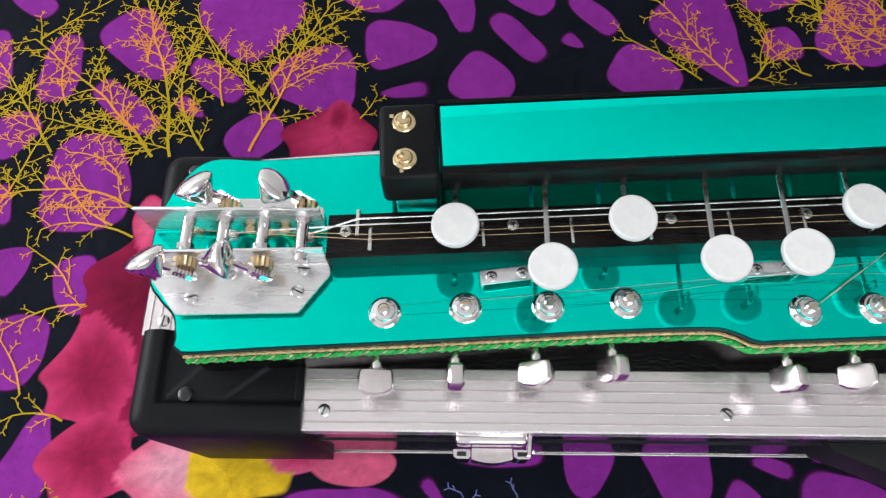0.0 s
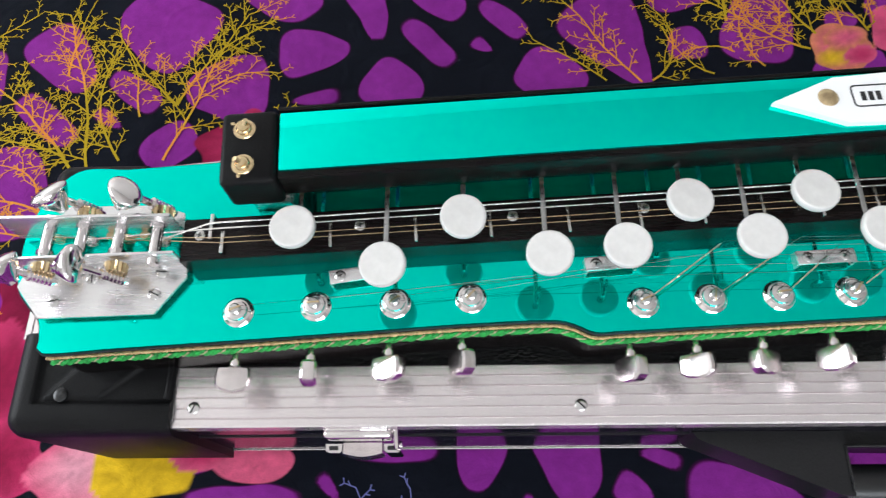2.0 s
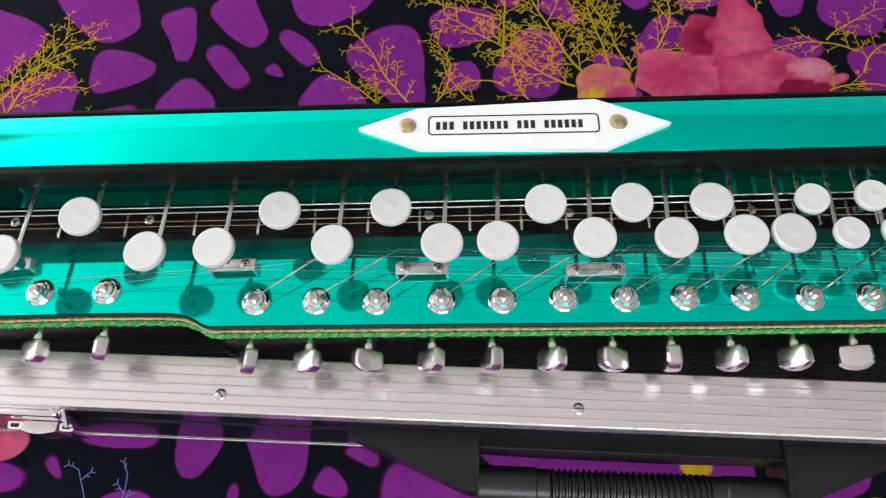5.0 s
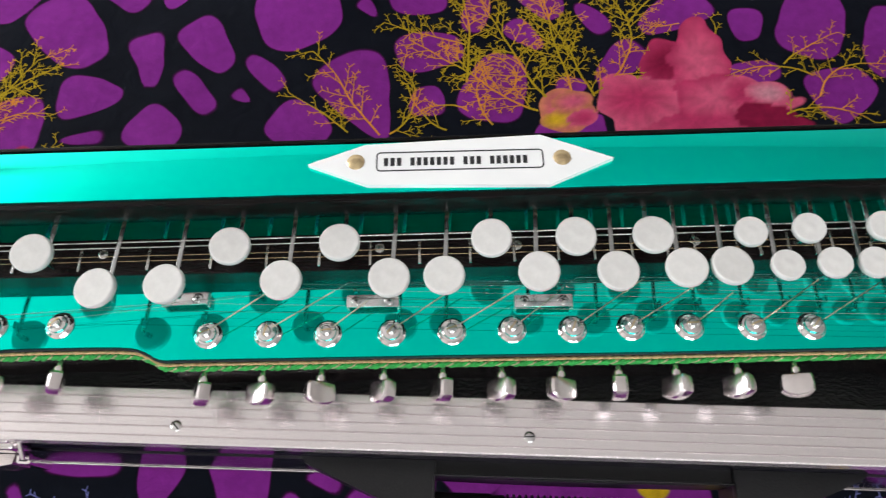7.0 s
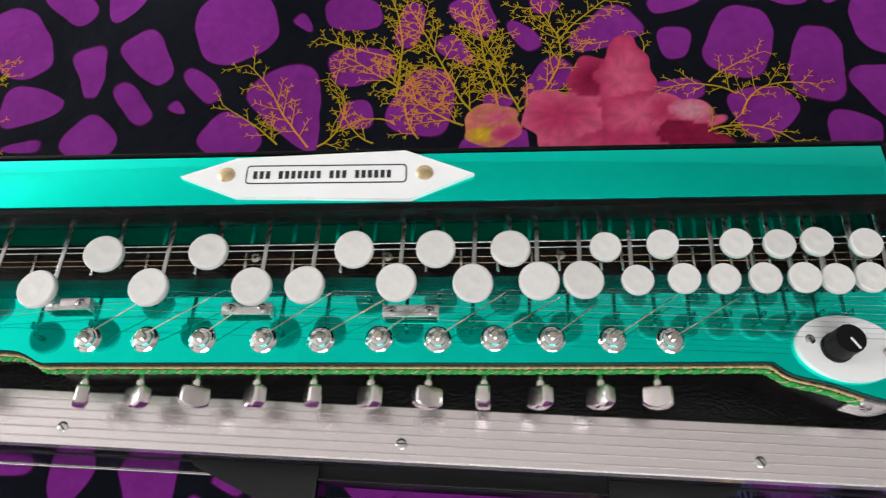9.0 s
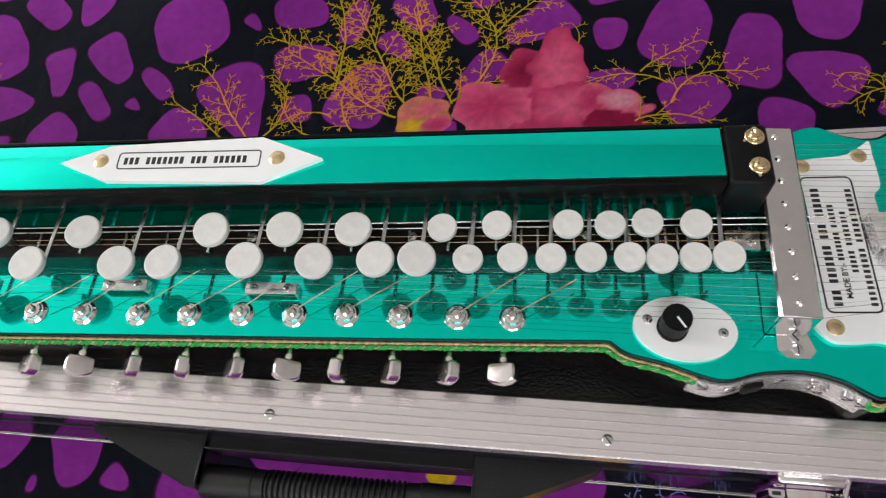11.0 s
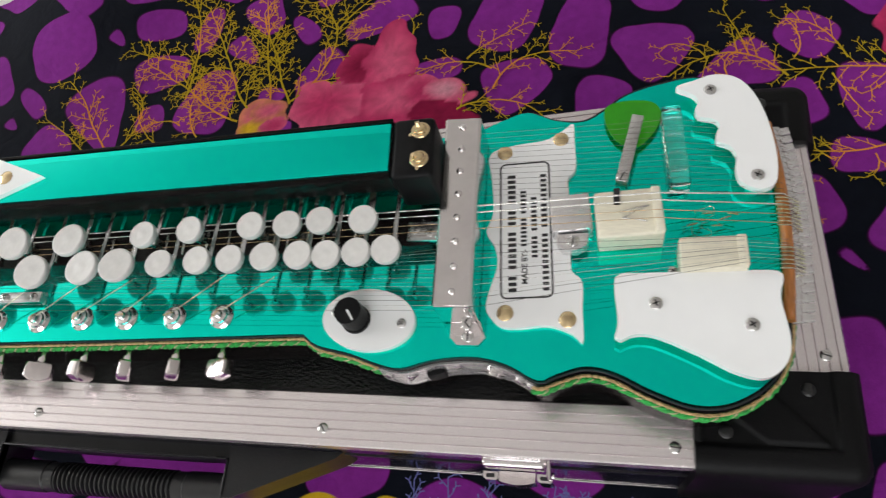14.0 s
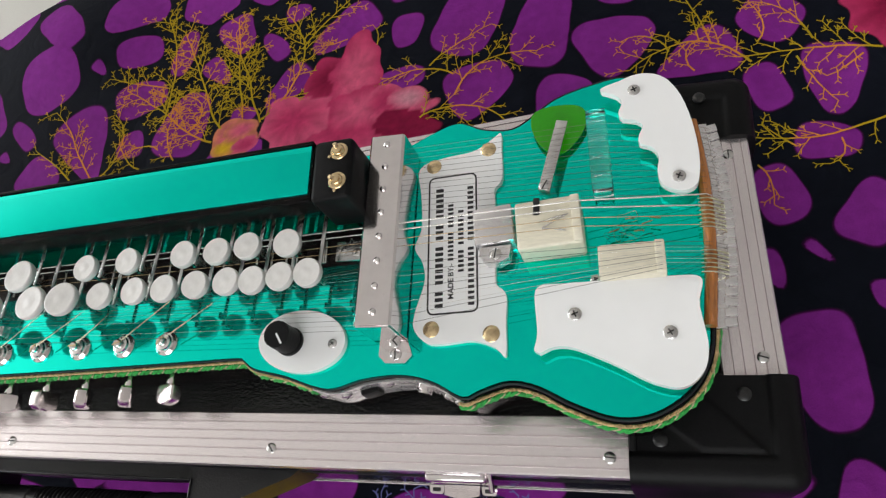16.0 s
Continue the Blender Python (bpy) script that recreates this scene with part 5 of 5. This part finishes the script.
rest("hand_rest", [(0.7085, 0.1290), (0.7110, 0.1340), (0.7180, 0.1348), (0.7790, 0.1366), (0.7855, 0.1355), (0.7865, 0.1320), (0.7845, 0.1220), (0.7868, 0.1030), (0.7840, 0.0910), (0.7750, 0.0840), (0.7620, 0.0862),
                   (0.7460, 0.0945), (0.7280, 0.1022), (0.7180, 0.1030), (0.7110, 0.1000), (0.7085, 0.1015), (0.7100, 0.1100)], ((0.728, 0.119), (0.771, 0.109)))
rest("hand_rest", [(0.7430, 0.2460), (0.7530, 0.2500), (0.7620, 0.2530), (0.7710, 0.2520), (0.7780, 0.2470), (0.7840, 0.2360), (0.7880, 0.2210), (0.7900, 0.2050), (0.7900, 0.1930), (0.7880, 0.1840), (0.7820, 0.1810), (0.7750, 0.1830), (0.7710, 0.1870), (0.7700, 0.1940), (0.7710, 0.2010), (0.7680, 0.2070), (0.7620, 0.2100), (0.7620, 0.2150), (0.7640, 0.2200), (0.7610, 0.2240), (0.7540, 0.2260), (0.7520, 0.2300), (0.7540, 0.2360), (0.7510, 0.2410)], ((0.7605, 0.243), (0.780, 0.189)))

# ---- pickup, bone bridges, tail ----
bm = bmesh.new()
vs = box(bm, -0.0105, 0.0105, -0.0105, 0.0105, TOP, 0.1555, 0.0012)
bmesh.ops.transform(bm, matrix=pose(0.6865, 0.1685, 0, 0, 0, 6), verts=vs)
PICKUP = part("pickup_plate", bm, SHEET, ZITHER, "folded aluminium bracket beside the bone bridge")
bm = bmesh.new()
slab(bm, [(0.6800, 0.1565), (0.6795, 0.1520), (0.6830, 0.1480), (0.6900, 0.1475), (0.6950, 0.1505), (0.6960, 0.1575)], 0.1460, 0.1530, 0.0006)
part("tab", bm, SHEET, PICKUP)
screw(PICKUP, SLOT_SCREW, 0.6880, 0.1525, 0.1532, 30)
bm = bmesh.new()
vs = box(bm, -0.0165, 0.0165, -0.0132, 0.0132, TOP, 0.1600, 0.0016, seg=3)
box(bm, 0.0120, 0.0165, -0.0128, 0.0128, 0.1590, 0.1618, 0.0008)
bmesh.ops.transform(bm, matrix=pose(0.7160, 0.1655, 0, 0, 0, 5), verts=bm.verts)
BLOCK = part("bone_bridge", bm, BONE, ZITHER, "cream bone bridge block")
bm = bmesh.new()
box(bm, 0.7085, 0.7118, 0.1695, 0.1790, 0.1600, 0.1608, 0.0003)
part("tape", bm, INK, BLOCK, "strip of black tape")
for x0, x1, y0, y1 in ((0.7115, 0.7260, 0.1650, 0.1690), (0.7260, 0.7130, 0.1690, 0.1620), (0.7130, 0.7250, 0.1620, 0.1600)):
    bm = bmesh.new()
    sweep(bm, [Vector((x0, y0, 0.1604)), Vector(((x0 + x1) / 2, (y0 + y1) / 2, 0.1610)), Vector((x1, y1, 0.1604))], 0.0003, 5)
    part("wire", bm, STEEL, BLOCK)
bm = bmesh.new()
box(bm, -0.0155, 0.0155, -0.0085, 0.0085, TOP, 0.1585, 0.0012)
box(bm, 0.0110, 0.0155, -0.0083, 0.0083, 0.1578, 0.1602, 0.0008)
bmesh.ops.transform(bm, matrix=pose(0.7555, 0.1440, 0, 0, 0, 2), verts=bm.verts)
part("bone_bridge", bm, BONE, ZITHER, "cream bone bridge block with a black band")
screw(ZITHER, SMALL_SCREW, 0.7375, 0.1390, 0.1450, 0)
bm = bmesh.new()
box(bm, -0.0052, 0.0052, -0.0245, 0.0245, 0, 0.0105, 0.0008)
for k in range(4):
    rod(bm, (-0.0040, -0.0165 + k * 0.0110, 0.0108), (0.0040, -0.0165 + k * 0.0110, 0.0108), 0.0006, 8)
bmesh.ops.transform(bm, matrix=pose(0.7412, 0.2100, TOP, 0, 0, 3.5), verts=bm.verts)
part("string_comb", bm, CLEAR, ZITHER, "clear acrylic comb bridge", smooth=25)

bm = bmesh.new()
slab(bm, smooth_line([(0.7040, 0.2335), (0.7060, 0.2405), (0.7160, 0.2435), (0.7290, 0.2425), (0.7345, 0.2370), (0.7335, 0.2270), (0.7270, 0.2170), (0.7205, 0.2125), (0.7120, 0.2160), (0.7065, 0.2240)], True, 0.002, 0.05), 0.1450, 0.1462, 0.0003)
PICKM = part("plectrum", bm, PICK, ZITHER, "green plastic plectrum held under a steel spring")
bm = bmesh.new()
vs = box(bm, -0.0032, 0.0032, -0.0215, 0.0215, 0.1520, 0.1532, 0.0004)
box(bm, -0.0032, 0.0032, -0.0215, -0.0150, TOP, 0.1525, 0.0006)
bmesh.ops.transform(bm, matrix=pose(0.7175, 0.2080, 0, 0, 0, -13), verts=bm.verts)
part("spring", bm, STEEL, PICKM, "flat steel spring")
screw(PICKM, SLOT_SCREW, 0.7132, 0.1900, 0.1532, 10)

bm = bmesh.new()
arc = smooth_line([(0.7885, 0.1140), (0.7915, 0.1500), (0.7915, 0.1900), (0.7880, 0.2250)], False, 0.004)
sweep(bm, [Vector((p[0] + 0.0005, p[1], 0.1445)) for p in arc], 0.0030, 10)
part("tail_nut", bm, COPPER, ZITHER, "varnished orange wooden nut")
bm = bmesh.new()
slab(bm, [(p[0] + 0.003, p[1]) for p in arc] + [(p[0] + 0.0078, p[1]) for p in arc[::-1]], 0.1400, 0.1412, 0.0003)
TAIL = part("tailpiece", bm, SHEET, ZITHER, "slotted aluminium string tailpiece")
bm = bmesh.new()
box(bm, -0.0022, 0.0034, -0.0021, 0.0021, 0, 0.0011, 0.0003)
FINGER = finish(bm)
FINGER.materials.append(SHEET)
for k in range(22):
    y = 0.1165 + k * 0.0050
    x = float(np.interp(y, [p[1] for p in arc], [p[0] for p in arc])) + 0.0088
    part("finger", FINGER, None, TAIL, at=pose(x, y, 0.1408, 0, 0, float(np.interp(y, [0.15, 0.225], [0, 12]))))

# ---- strings ----


def string(points, r, mat):
    bm = bmesh.new()
    pts = [Vector(p) for p in points]
    line = []
    for a, b in zip(pts, pts[1:]):
        k = max(1, int((b - a).length / 0.08))
        line += [a.lerp(b, j / k) for j in range(k)]
    sweep(bm, line + [pts[-1]], r, 5)
    part("string", bm, mat, ZITHER)


def tail_x(y):
    return float(np.interp(y, [p[1] for p in arc], [p[0] for p in arc]))


for k, (x, y0, y1, y2, r, mat) in enumerate(((-0.0415, 0.1345, 0.1750, 0.1805, 0.00040, STRING), (-0.0755, 0.1315, 0.1710, 0.1745, 0.00036, STRING),
                                             (-0.0580, 0.1270, 0.1655, 0.1690, 0.0002, BRONZE), (-0.0915, 0.1245, 0.1610, 0.1640, 0.0002, BRONZE))):
    string([(x, 0.1265 + 0.0007 * k, 0.1582), (-0.0195 if k < 2 else -0.0135, y0, 0.1585), (0.628, y0 + 0.6475 * (y1 - y0) / 0.745, 0.1610), (0.7300, y1, 0.1622), (tail_x(y2) + 0.0005, y2, 0.1478), (tail_x(y2) + 0.0085, y2 - 0.002, 0.1424)], r, mat)
    # windings on the post
    bm = bmesh.new()
    coil = [Vector((x + 0.0031 * math.cos(a), 0.1250 + 0.0007 * k + 0.0009 * a / 6.28, 0.1555 + 0.0031 * math.sin(a))) for a in np.arange(0, 6.28 * 4, 0.5)]
    sweep(bm, coil, r * 0.9, 4)
    part("string_winding", bm, mat, ZITHER)

# the side strings rise from their bushings and run beside the fingerboard to the tail
for i, (x, y) in enumerate(BUSH):
    u = i / 14
    yb = 0.1130 + 0.036 * u
    jx = x + (0.13 if i < 4 else 0.033 + 0.004 * (i % 3))
    jy = fy(jx) - 0.018 + 0.003 * i if i < 4 else y + 0.0255
    pts = [(x + 0.0028, y + 0.001, TOP + 0.0075), (jx, jy, 0.1530), (0.6290, yb, 0.1560)]
    if i % 3 != 1:
        yt = 0.1375 + 0.0135 * u
        pts += [(0.7690, yt, 0.1604), (tail_x(yt) + 0.0005, yt + 0.004, 0.1478), (tail_x(yt) + 0.0085, yt + 0.004, 0.1424)]
    string(pts, 0.00008 if i % 2 else 0.0001, STRING if i % 2 else DARKSTRING)
    if i > 3:
        # thicker pale stroke on the string above its bushing, imitating a glint
        a, b = Vector(pts[0]), Vector(pts[1])
        bm = bmesh.new()
        sweep(bm, [a.lerp(b, t) for t in np.linspace(0.02, (0.6, 0.95, 0.8)[i % 3], 8)], 0.00036, 6)
        part("string_winding", bm, GLINT_TWIST, ZITHER)
# the far set runs from the bridge over the clear comb
for k in range(13):
    yb, yc, yt = 0.1790 + k * 0.0033, 0.1805 + k * 0.0036, 0.1800 + k * 0.0034
    string([(0.626, yb, 0.1560), (0.7412, yc, 0.1548), (tail_x(yt) + 0.0005, yt, 0.1478), (tail_x(yt) + 0.0085, yt, 0.1424)], 0.00009, DARKSTRING)
# loose string ends curled up between the bridges, their twists gilt
rnd = random.Random(11)
for k in range(6):
    x, y = 0.7440 + 0.0035 * k, 0.1600 + 0.0030 * (k % 4)
    h, pts = rnd.uniform(0, 360), []
    for j in range(16):
        pts.append(Vector((x, y, 0.1465 + 0.0018 * math.sin(0.8 * j + k))))
        h += rnd.uniform(8, 36) * (1 if k % 2 else -1)
        x, y = x + 0.0016 * math.cos(radians(h)), y + 0.0010 * math.sin(radians(h))
    bm = bmesh.new()
    sweep(bm, pts, 0.00012, 5)
    part("string_end", bm, (DARKSTRING, BRONZE)[k % 2], ZITHER, "curled loose string end")
    bm = bmesh.new()
    a = Vector((0.7450 + 0.0040 * k, 0.1625 + 0.0035 * (k % 3), 0.1490))
    b = a + Vector((0.0050, rnd.uniform(-0.0015, 0.0015), 0.0005))
    for ph in (0, math.pi):
        sweep(bm, [a.lerp(b, u / 24) + Vector((0, 0.0003 * math.cos(u * 1.1 + ph), 0.0003 * math.sin(u * 1.1 + ph))) for u in range(25)], 0.00018, 5)
    part("string_twist", bm, BRASS, ZITHER, "twisted gilt string loop")
# gilt twists where the strings cross the tail nut
for k in range(14):
    y = 0.1395 + 0.0022 * k + (0.010 if k > 5 else 0)
    bm = bmesh.new()
    sweep(bm, [Vector((tail_x(y) + u, y + 0.0002 * math.sin(2200 * u), z)) for u, z in ((-0.0040, 0.1488), (-0.0015, 0.1486), (0.0012, 0.1482), (0.0040, 0.1462), (0.0066, 0.1438), (0.0085, 0.1430))], 0.00038, 6)
    part("string_twist", bm, GLINT_TWIST, ZITHER)
